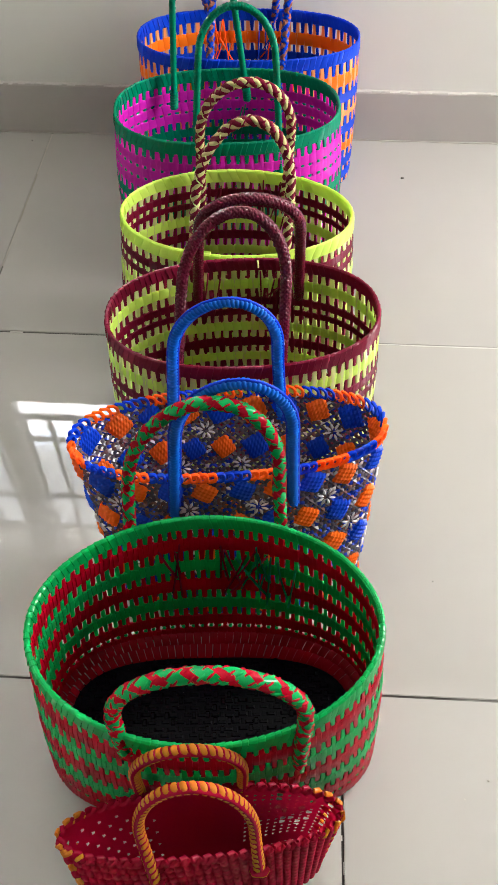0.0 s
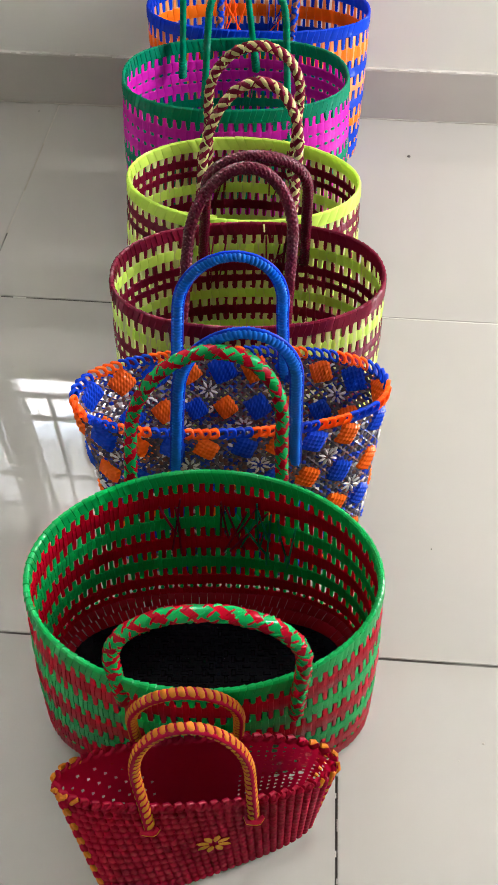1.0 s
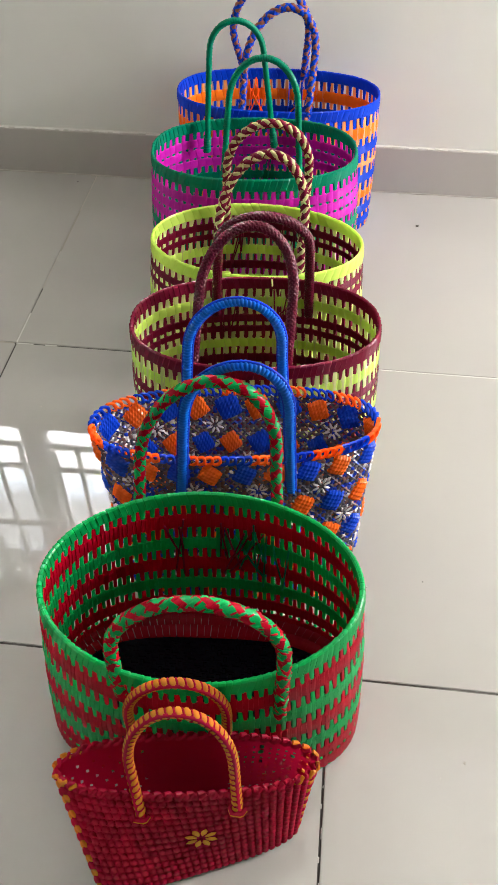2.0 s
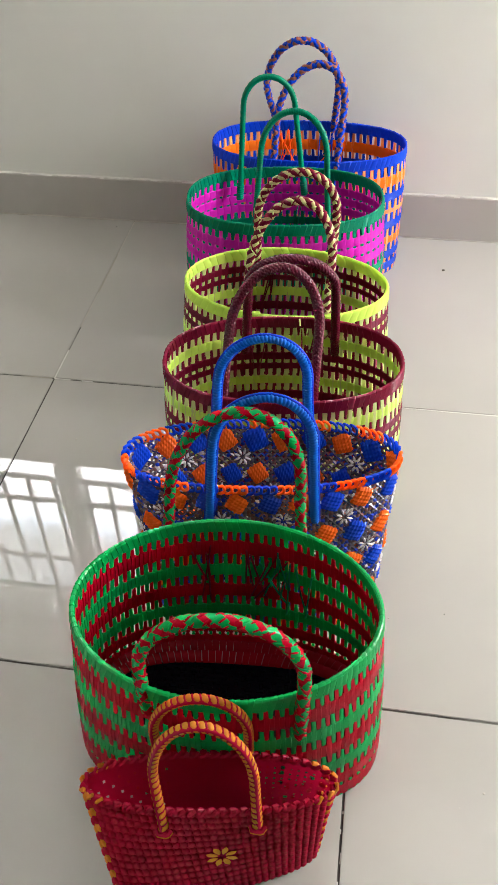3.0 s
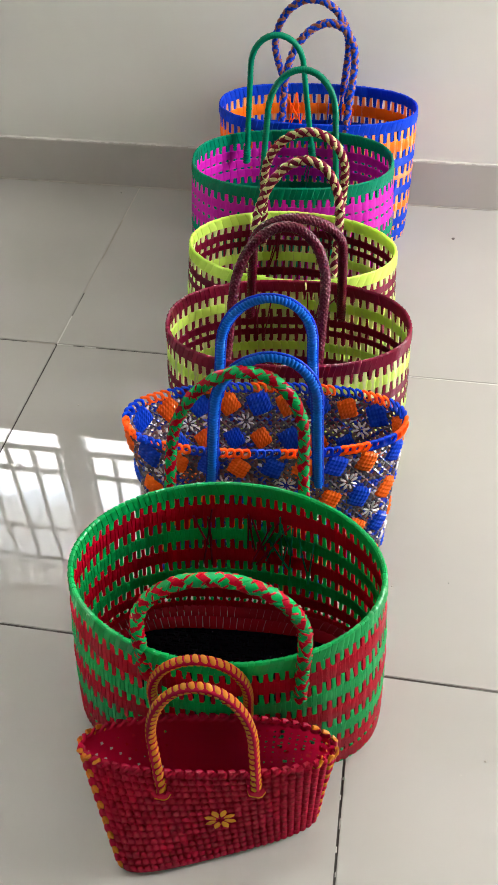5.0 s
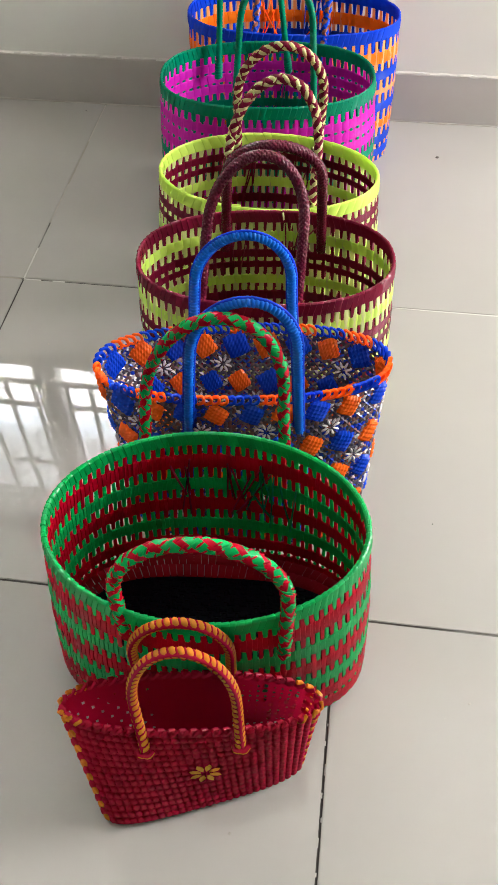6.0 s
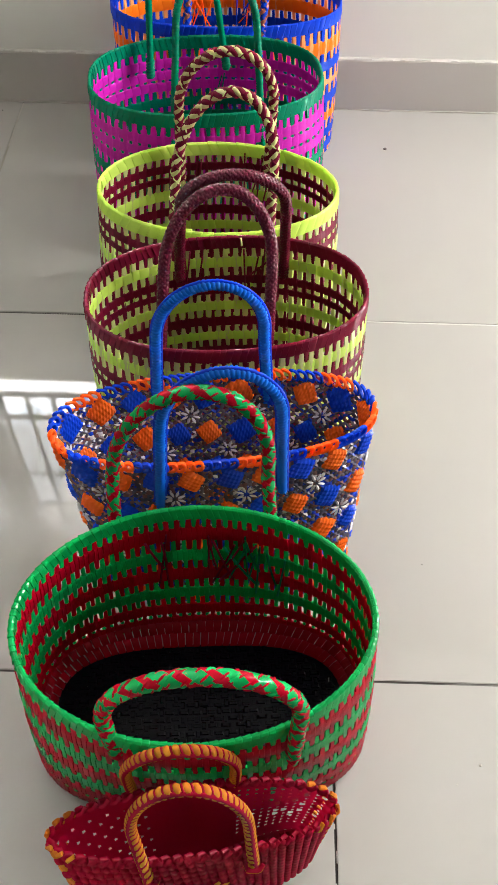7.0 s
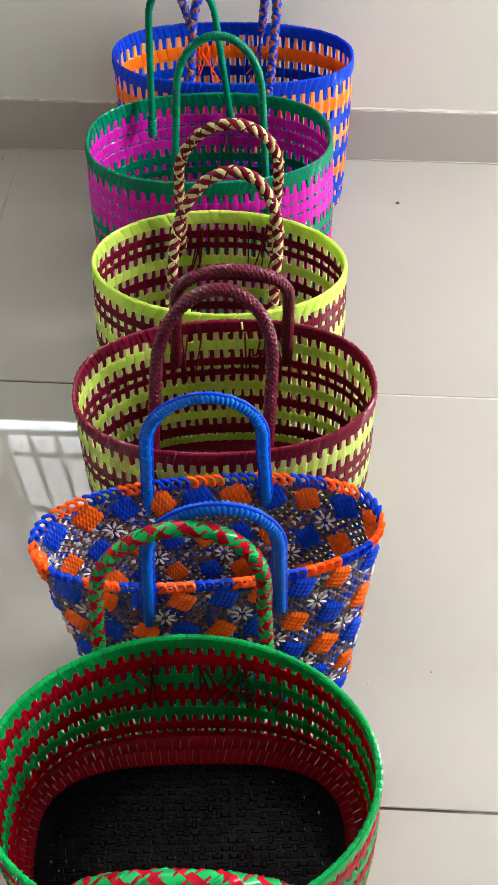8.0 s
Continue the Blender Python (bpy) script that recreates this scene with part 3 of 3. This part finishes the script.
# ---------- magenta basket ----------
sh6 = Shell((-0.188, 0.864, 0.191, 0.112, 5.0), (-0.190, 0.860, 0.180, 0.115, 6.0), 0.271, 2.5, 2.36, bulge=0.005)
b6 = basket("magenta_basket", "magenta plaited plastic basket with deep green bands", sh6,
            rows_of(sh6, [(M_MAGENTA, 0.017, 0.014), (M_MAGENTA, 0.017, 0.004), (M_MAGENTA, 0.017, 0.004), (M_TEAL, 0.016, 0.014), (M_TEAL, 0.012, 0.010), (M_MAGENTA, 0.017, 0.014), (M_MAGENTA, 0.017, 0.004), (M_MAGENTA, 0.017, 0.004), (M_TEAL, 0.02, 0.012)], 0.022),
            (M_TEAL, M_MAGENTA), 66, M_TEAL, rim_tall=0.022, stake_w=0.0068, seed=6)
base_disc(sh6, M_TEAL, b6, pitch=0.012)
ties(sh6, 0.23, 0.72, M_TEAL, b6, 2, 0.05, 16)
wrap_t = [(M_TEAL, 1, 1, 0.0040, 0.0044, 0.0010, 0.0, 0.0)]
handle(arch((-0.288, 0.936, 0.219), (-0.279, 0.945, 0.395), (-0.231, 0.940, 0.453), (-0.184, 0.952, 0.395), (-0.163, 0.964, 0.222)), 0.0058, M_TEAL, wrap_t, b6, "deep green ribbed handle", step=0.0006, bound=M_TEAL)
handle(arch((-0.236, 0.738, 0.190), (-0.223, 0.775, 0.385), (-0.168, 0.793, 0.452), (-0.111, 0.775, 0.385), (-0.098, 0.760, 0.190)), 0.0058, M_TEAL, wrap_t, b6, "deep green ribbed handle", step=0.0006, bound=M_TEAL)

# ---------- blue and orange basket ----------
sh7 = Shell((-0.165, 1.100, 0.198, 0.102, 2.0), (-0.169, 1.104, 0.198, 0.100, 2.0), 0.271, 2.4, 2.34, bulge=0.003)
b7 = basket("blue_orange_basket", "blue-rimmed orange plaited plastic basket against the wall", sh7,
            rows_of(sh7, [(M_AMBER, 0.024, 0.019), (M_BLUE, 0.018, 0.014), (M_PEACH, 0.010, 0.018), (M_BLUE, 0.018, 0.018), (M_AMBER, 0.018, 0.018), (M_BLUE, 0.018, 0.018), (M_BLUE, 0.018, 0.010)], 0.022),
            (M_BLUE, M_PEACH), 62, M_BLUE, rim_tall=0.022, stake_w=0.0071, seed=7)
base_disc(sh7, M_BLUE, b7, pitch=0.012)
ties(sh7, 0.30, 0.84, M_ORANGE, b7, 6, 0.03, 17)
ties(sh7, 0.22, 0.84, M_BLUE, b7, 6, 0.03, 18)
ties(sh7, 0.20, 0.80, M_ORANGE, b7, 4, 0.03, 19)
braid_bo = [(M_BLUE, 2, 1, 0.036, 0.0064, 0.0036, 0.0, 0.0006), (M_RUST, 2, 1, 0.036, 0.0060, 0.0034, 1.57, 0.0006), (M_BLUE, 2, -1, 0.036, 0.0050, 0.0034, 0.6, 0.0010), (M_RUST, 2, -1, 0.036, 0.0034, 0.0034, 2.2, 0.0010)]
handle(arch((-0.245, 1.208, 0.250), (-0.266, 1.165, 0.350), (-0.191, 1.140, 0.453), (-0.117, 1.165, 0.355), (-0.126, 1.208, 0.250)), 0.0062, M_BLUE, braid_bo, b7, "blue and orange braided handle")
handle(arch((-0.233, 1.000, 0.210), (-0.227, 1.035, 0.345), (-0.155, 1.050, 0.440), (-0.098, 1.035, 0.365), (-0.109, 0.999, 0.210)), 0.0062, M_BLUE, braid_bo, b7, "blue and orange braided handle")

# ---------- patterned tote ----------
sh3 = Shell((-0.132, 0.146, 0.150, 0.048, 4.0), (-0.143, 0.205, 0.178, 0.062, 8.0), 0.246, 2.8, 2.3, flare=1.3)
b3 = tagged(new("patterned_tote"), "blue and orange checked plastic wire tote bag with white flowers", "tote bag", "woven baskets in a row")
b3.location = (sh3.base[0], sh3.base[1], 0)

def skin(sh, material, parent, nu=150, nh=44):
    """The knotted wire net between the patches: small knots of mixed wires, open at the holes between them."""
    verts, faces = [], []
    rnd = random.Random(31)
    wu, wh = sh.length / nu, sh.height * 0.96 / nh
    for j in range(nh):
        for i in range(nu):
            p, t, up, nrm = sh.basis((i + 0.5) / nu, 0.005 + (j + 0.5) / nh * 0.95)
            lean = 0.7 if (i + j) % 2 else -0.7
            d = (t * math.cos(lean) + up * math.sin(lean)).normalized()
            e2 = nrm.cross(d)
            lx, ly, lz = wu * rnd.uniform(0.66, 0.80), wh * rnd.uniform(0.42, 0.52), 0.0017 * rnd.uniform(0.8, 1.3)
            q = len(verts)
            for sx, k in ((-1.0, 0.35), (-0.45, 1.0), (0.45, 1.0), (1.0, 0.35)):
                for cy, cz in ((-1, 0), (0, 1), (1, 0), (0, -1)):
                    verts.append(p + d * (sx * lx) + e2 * (cy * ly * k) + nrm * (cz * lz * k))
            for r in (0, 4, 8):
                for c in range(4):
                    m = (c + 1) % 4
                    faces.append((q + r + c, q + r + m, q + r + 4 + m, q + r + 4 + c))
            faces += [(q + 3, q + 2, q + 1, q), (q + 12, q + 13, q + 14, q + 15)]
    ob = mesh_part("net", verts, faces, material, parent, "mixed grey, brown and blue knotted wire net", crease=60)
    ob["kind"] = "stuff"
    return ob

def woven_patch(sh, u, h, su, shh, thick, material, parent, turn=0.0):
    """A woven patch, set askew, with a small bump for each knot."""
    n = 11
    verts, faces = [], []
    for side in (1, -1):
        o = len(verts)
        for j in range(n + 1):
            for i in range(n + 1):
                a, b = i / n - 0.5, j / n - 0.5
                x, y = a * (1 - 0.35 * b * b), b * (1 - 0.35 * a * a)
                x, y = x * math.cos(turn) + y * math.sin(turn), y * math.cos(turn) - x * math.sin(turn)
                edge = min(1.0, 4 * (0.5 - max(abs(a), abs(b))))
                r = thick * (0.1 + 0.9 * edge ** 0.5) + (0.0014 if i % 2 and j % 2 else 0.0)
                hh = min(0.995, max(0.005, h + y * shh))
                verts.append(sh.at(u + x * su, hh, side * r))
        for j in range(n):
            for i in range(n):
                q = (o + j * (n + 1) + i, o + j * (n + 1) + i + 1, o + (j + 1) * (n + 1) + i + 1, o + (j + 1) * (n + 1) + i)
                faces.append(q if side > 0 else q[::-1])
    return mesh_part("patch", verts, faces, material, parent, smooth=False)

def petal_at(p, t, up, nrm, ang, length, width, high, material, parent, off=0.0):
    d = t * math.cos(ang) + up * math.sin(ang)
    s = nrm.cross(d)
    verts = []
    for k, w, z in ((0.28, 0.25, 0.5), (0.5, 0.85, 1.0), (0.78, 0.9, 0.9), (1.0, 0.15, 0.3)):
        c = p + d * (length * k) + nrm * off
        verts += [c - s * (width * w / 2), c + nrm * (high * z), c + s * (width * w / 2), c - nrm * (high * 0.4)]
    faces = []
    for i in range(3):
        for c in range(4):
            e2 = (c + 1) % 4
            faces.append((i * 4 + c, i * 4 + e2, i * 4 + 4 + e2, i * 4 + 4 + c))
    faces += [(3, 2, 1, 0), (12, 13, 14, 15)]
    return mesh_part("petal", verts, faces, material, parent)

skin(sh3, M_MIXED, b3)
NU, NH = 20, 5
uneven = random.Random(33)
for j in range(NH):
    for i in range(NU):
        h, u = (j + 0.42) / NH, (i + 0.06 * j) / NU
        puff = uneven.uniform(0.88, 1.12)
        woven_patch(sh3, u + uneven.uniform(-0.002, 0.002), h, 0.70 * puff / NU, 0.58 * puff / NH, 0.0042 * uneven.uniform(0.8, 1.2), M_ORANGE if (i + j) % 2 == 0 else M_BLUE, b3, turn=0.48 + uneven.uniform(-0.12, 0.12))
        if (i + j) % 2 == 0 and j < NH - 1:
            p, t, up, nrm = sh3.basis(u + 0.53 / NU, h + 0.5 / NH)
            for q in range(8):
                for sd in (1, -1):
                    petal_at(p, t, up, nrm * sd, radians(22 + 45 * q), 0.0122, 0.0038, 0.0018, M_WHITE, b3, 0.0018)

def loop_piece(p, t, up, nrm, wide, high, wire, material, parent, tilt):
    """One slanted wire loop of the bag's chain edge; its end dips under the next loop."""
    d = t * math.cos(tilt) + up * math.sin(tilt)
    m, s = 14, 6
    verts, faces = [], []
    for i in range(m):
        a = 2 * math.pi * i / m
        ca, sa = math.cos(a), math.sin(a)
        c = d * (math.copysign(abs(ca) ** 0.7, ca) * wide) + up * (math.copysign(abs(sa) ** 0.7, sa) * high) + nrm * (0.0016 * ca)
        rad = c.normalized()
        for j in range(s):
            b = 2 * math.pi * j / s
            verts.append(p + c + rad * (wire * math.cos(b)) + nrm * (wire * 1.2 * math.sin(b)))
    for i in range(m):
        for j in range(s):
            faces.append((i * s + j, ((i + 1) % m) * s + j, ((i + 1) % m) * s + (j + 1) % s, i * s + (j + 1) % s))
    return mesh_part("edge_loop", verts, faces, material, parent)

NL = 88
for i in range(NL):
    p, t, up, nrm = sh3.basis((i + 0.5) / NL, 0.968)
    loop_piece(p + nrm * 0.0008, t, up, nrm, 0.0052, 0.0050, 0.0022, M_ORANGE if (i // 4) % 2 else M_BLUE, b3, 0.35)
base_disc(sh3, M_BLUE, b3, pitch=0.012)
wrap_b = [(M_SKY, 1, 1, 0.0044, 0.0040, 0.0026, 0.0, 0.0), (M_BLUE, 2, 0, 1.0, 0.0030, 0.0048, 0.15, 0.0)]
handle(arch((-0.213, 0.243, 0.195), (-0.207, 0.258, 0.315), (-0.140, 0.255, 0.388), (-0.091, 0.258, 0.315), (-0.083, 0.260, 0.195)), 0.0058, M_SKY, wrap_b, b3, "bright blue ribbed handle", step=0.0007)
handle(arch((-0.200, 0.125, 0.180), (-0.190, 0.128, 0.320), (-0.125, 0.126, 0.404), (-0.072, 0.130, 0.330), (-0.066, 0.143, 0.190)), 0.0058, M_SKY, wrap_b, b3, "bright blue ribbed handle", step=0.0007)

# ---------- small crimson bag ----------
sh1 = Shell((-0.132, -0.221, 0.111, 0.026, 23.0), (-0.143, -0.190, 0.130, 0.030, 8.0), 0.152, 3.3, 2.2)
b1 = tagged(new("crimson_bag"), "small crimson knotted plastic wire bag with yellow edging", "handbag", "woven baskets in a row")
b1.location = (sh1.base[0], sh1.base[1], 0)
KU, KH = 66, 15

def knot_mesh(sh, u, h, r, hr, thick, verts, faces):
    p, t, up, nrm = sh.basis(u, h)
    q = len(verts)
    for ring, lift in ((1.0, 0.0), (0.88, 0.48), (0.64, 0.84), (0.28, 1.0)):
        for k in range(8):
            a = math.pi / 8 + k * math.pi / 4
            verts.append(p + t * (r * ring * math.cos(a)) + up * (hr * (ring * math.sin(a) + 0.15 * lift)) + nrm * (thick * lift + 0.0004))
    for ring in (0, 8, 16):
        for k in range(8):
            m = (k + 1) % 8
            faces.append((q + ring + k, q + ring + m, q + ring + 8 + m, q + ring + 8 + k))
    faces.append(tuple(q + 24 + k for k in range(8)))

def bag_net(sh, material, parent):
    """The bag's wall between the knots, with open meshes towards its two ends."""
    nu, nh = KU * 3, KH * 3
    verts, faces = [], []
    gaps = random.Random(41)
    wide = [[gaps.random() < 0.35 for _ in range(KU)] for _ in range(KH)]
    for j in range(nh + 1):
        for i in range(nu):
            verts.append(sh.at(i / nu, j / nh * 0.985, 0.0005 * math.cos(2 * math.pi * (i / 3)) * math.cos(2 * math.pi * j / 3)))
    for j in range(nh):
        for i in range(nu):
            u, h = i / nu, j / nh
            end = (0.33 < u < 0.485 or 0.015 < u < 0.17) and 0.15 < h < 0.93
            big = u < 0.12 and h > 0.35 and wide[j // 3][i // 3]
            if end and ((i % 3 == 0 and j % 3 == 0 and (u < 0.2 or (i // 3 + j // 3) % 2)) or (big and i % 3 < 2 and j % 3 < 2)):
                continue
            k = (i + 1) % nu
            faces.append((j * nu + i, j * nu + k, j * nu + nu + k, j * nu + nu + i))
    return mesh_part("net", verts, faces, material, parent)

bag_net(sh1, M_SCAR, b1)
pitch_u, pitch_h = sh1.length / KU, 0.150 / KH
rest_v, rest_f = [], []
for j in range(KH):
    for i in range(KU):
        u, h = (i + 0.64) / KU, (j + 0.62) / KH
        side = min(abs(u - 0.5), abs(u), abs(u - 1))
        yellow = side < 0.035 and (i + j) % 2 == 0
        r, hr = pitch_u * 0.52, pitch_h * 0.54
        if 0.66 < u < 0.84 or yellow:
            v, f = [], []
            knot_mesh(sh1, u, h, r, hr, 0.0030 if yellow else 0.0034, v, f)
            mesh_part("knot", v, f, M_GOLD if yellow else M_SCAR, b1, crease=100)
        elif 0.49 < u:
            knot_mesh(sh1, u, h, r, hr, 0.0034, rest_v, rest_f)
knots = mesh_part("knotting", rest_v, rest_f, M_SCAR, b1, crease=100)
knots["kind"] = "stuff"
for i in range(52):
    for sgn in (1, -1):
        p, t, up, nrm = sh1.basis((i + 0.5) / 52, 0.985)
        d = (t + up * 0.7 * sgn).normalized()
        u = (i + 0.5) / 52
        edge = min(abs(u - 0.5), abs(u), abs(u - 1)) < 0.05
        line = along([p - d * 0.0055, p + nrm * (0.003 * sgn), p + d * 0.0055], 0.0018)
        strand(line, 0, 0, 0, 1, 0.0048, 0.0036, M_GOLD if edge and sgn > 0 else M_SCAR, b1, "edge_stitch")
base_disc(sh1, M_SCAR, b1, pitch=0.010)
cu, chh, best = 0.75, 0.55, 9
for uu in range(660, 840, 4):
    for hh in range(40, 75, 2):
        dist = (sh1.mid(uu / 1000, hh / 100) - Vector((-0.124, -0.237, 0.080))).length
        if dist < best:
            cu, chh, best = uu / 1000, hh / 100, dist
p, t, up, nrm = sh1.basis(cu, chh)
for q in range(8):
    petal_at(p, t, up, nrm, radians(22 + 45 * q), 0.0172, 0.0074, 0.0013, M_GOLD, b1, 0.0040)
wrap_y = [(M_GOLD, 1, 1, 0.0074, 0.0058, 0.0032, 0.0, 0.0), (M_SCAR, 1, 1, 0.0074, 0.0022, 0.0024, 3.14, 0.0), (M_SCAR, 1, 0, 1.0, 0.0046, 0.0034, 1.4, 0.0)]
handle(arch((-0.202, -0.166, 0.110), (-0.204, -0.163, 0.190), (-0.152, -0.162, 0.266), (-0.106, -0.155, 0.195), (-0.108, -0.152, 0.110)), 0.0048, M_SCAR, wrap_y, b1, "yellow and red spiral-wrapped handle", step=0.0009)
handle(arch((-0.181, -0.236, 0.135), (-0.194, -0.208, 0.190), (-0.144, -0.193, 0.273), (-0.093, -0.203, 0.192), (-0.088, -0.221, 0.140)), 0.0048, M_SCAR, wrap_y, b1, "yellow and red spiral-wrapped handle", step=0.0009)

for x, y, z in ((-0.181, -0.236, 0.135), (-0.088, -0.221, 0.140)):
    for k, material in enumerate((M_SCAR, M_GOLD)):
        c = Vector((x, y - 0.004, z - 0.002 - 0.003 * k))
        cord([c + Vector((-0.0075, 0.003, 0.001)), c + Vector((-0.005, -0.002, 0)), c + Vector((0.005, -0.002, 0)), c + Vector((0.0085, 0.003, 0.003))], 0.0022, material, b1, "handle_loop")

# ---------- grit on the floor ----------
for x, y, r, material in ((0.142, 1.079, 0.0035, M_SPECK), (-0.096, -0.270, 0.0014, M_SAND), (0.165, -0.093, 0.0017, M_SAND), (0.124, 0.158, 0.0010, M_SPECK),
                          (0.046, 0.141, 0.0013, M_SAND), (-0.637, 1.182, 0.0016, M_SPECK), (-0.506, 0.440, 0.0015, M_SAND), (0.136, -0.114, 0.0009, M_SAND)):
    bm = bmesh.new()
    bmesh.ops.create_icosphere(bm, subdivisions=2, radius=r)
    for v in bm.verts:
        v.co *= 1 + 0.3 * noise.noise(v.co * 600 + Vector((x, y, 0)) * 50)
        v.co.z *= 0.5
    g = part("grit", bm, material)
    g.location = (x, y, r * 0.45)
    tagged(g, "grey speck of grit on the floor tiles" if material == M_SAND else "dark speck of grit on the floor tiles", "grit", "specks of grit on the floor")

# ---------- floor tiles ----------
floor = tagged(new("floor"), "large polished off-white floor tiles with dark thin joints", "floor", kind="structure")
box_part("grout", (ROOM_W, ROOM_E, ROOM_S, ROOM_N, -0.06, -0.0016), M_GROUT, floor)
rnd = random.Random(12)
def grout_run(x0, x1, y0, y1, material):
    """Filling in one joint, in uneven pieces."""
    bm = bmesh.new()
    along_x = x1 - x0 > y1 - y0
    a, end = (x0, x1) if along_x else (y0, y1)
    while a < end:
        b = min(end, a + rnd.uniform(0.02, 0.06))
        z = -rnd.uniform(0.0003, 0.0010)
        if along_x:
            add_box(bm, a, b, y0, y1, -0.0125, z)
        else:
            add_box(bm, x0, x1, a, b, -0.0125, z)
        a = b
    part("grout_line", bm, material, floor)
grout_run(0.02, 0.598, 0.5987, 0.6013, M_MORTAR)
grout_run(-0.66, -0.605, 0.5987, 0.6013, M_PUTTY)
grout_run(-0.60, -0.568, 0.5987, 0.6013, M_MORTAR)
grout_run(-0.546, -0.524, 0.5987, 0.6013, M_MORTAR)
grout_run(-0.0013, 0.0002, -0.47, -0.40, M_MORTAR)
for ya, yb, xa, xb in ((-0.390, -0.384, -0.0013, 0.0004), (-0.352, -0.349, 0.0, 0.0013), (-0.331, -0.318, 0.0003, 0.0013), (-0.300, -0.296, -0.0013, 0.0), (-0.272, -0.262, -0.0013, -0.0004),
                       (-0.246, -0.241, 0.0, 0.0013), (-0.221, -0.215, -0.0013, 0.0002), (-0.196, -0.184, 0.0004, 0.0013), (-0.163, -0.158, -0.0013, 0.0), (-0.140, -0.137, 0.0, 0.0013)):
    grout_run(xa, xb, ya, yb, M_MORTAR)
grout_run(-0.6013, -0.5987, 0.602, 0.69, M_MORTAR)
grout_run(-0.6013, -0.5987, 0.77, 0.90, M_SAND)
grout_run(-0.6013, -0.5987, 0.90, 1.06, M_PUTTY)
grout_run(-0.6013, -0.5987, 1.06, 1.214, M_SAND)
JOINT = 0.0028
tile_meshes = {}
def tile(x, y, w, d):
    key = (round(w, 3), round(d, 3))
    if key not in tile_meshes:
        bm = bmesh.new()
        add_box(bm, -w / 2, w / 2, -d / 2, d / 2, -0.009, 0.0, 0.0008)
        me = bpy.data.meshes.new("floor_tile")
        bm.to_mesh(me)
        bm.free()
        me.materials.append(M_TILE)
        tile_meshes[key] = me
    ob = new("floor_tile", tile_meshes[key])
    ob.parent = floor
    ob.location = (x, y, 0)
for i in range(-5, 4):
    for j in range(-9, 2):
        xa, xb = max(i * 0.6, ROOM_W), min(i * 0.6 + 0.6, ROOM_E)
        ya, yb = max(j * 0.6, ROOM_S), ROOM_N if j == 1 else j * 0.6 + 0.6
        if xb - xa > 0.02 and yb - ya > 0.02:
            tile((xa + xb) / 2, (ya + yb) / 2, xb - xa - JOINT, yb - ya - JOINT)
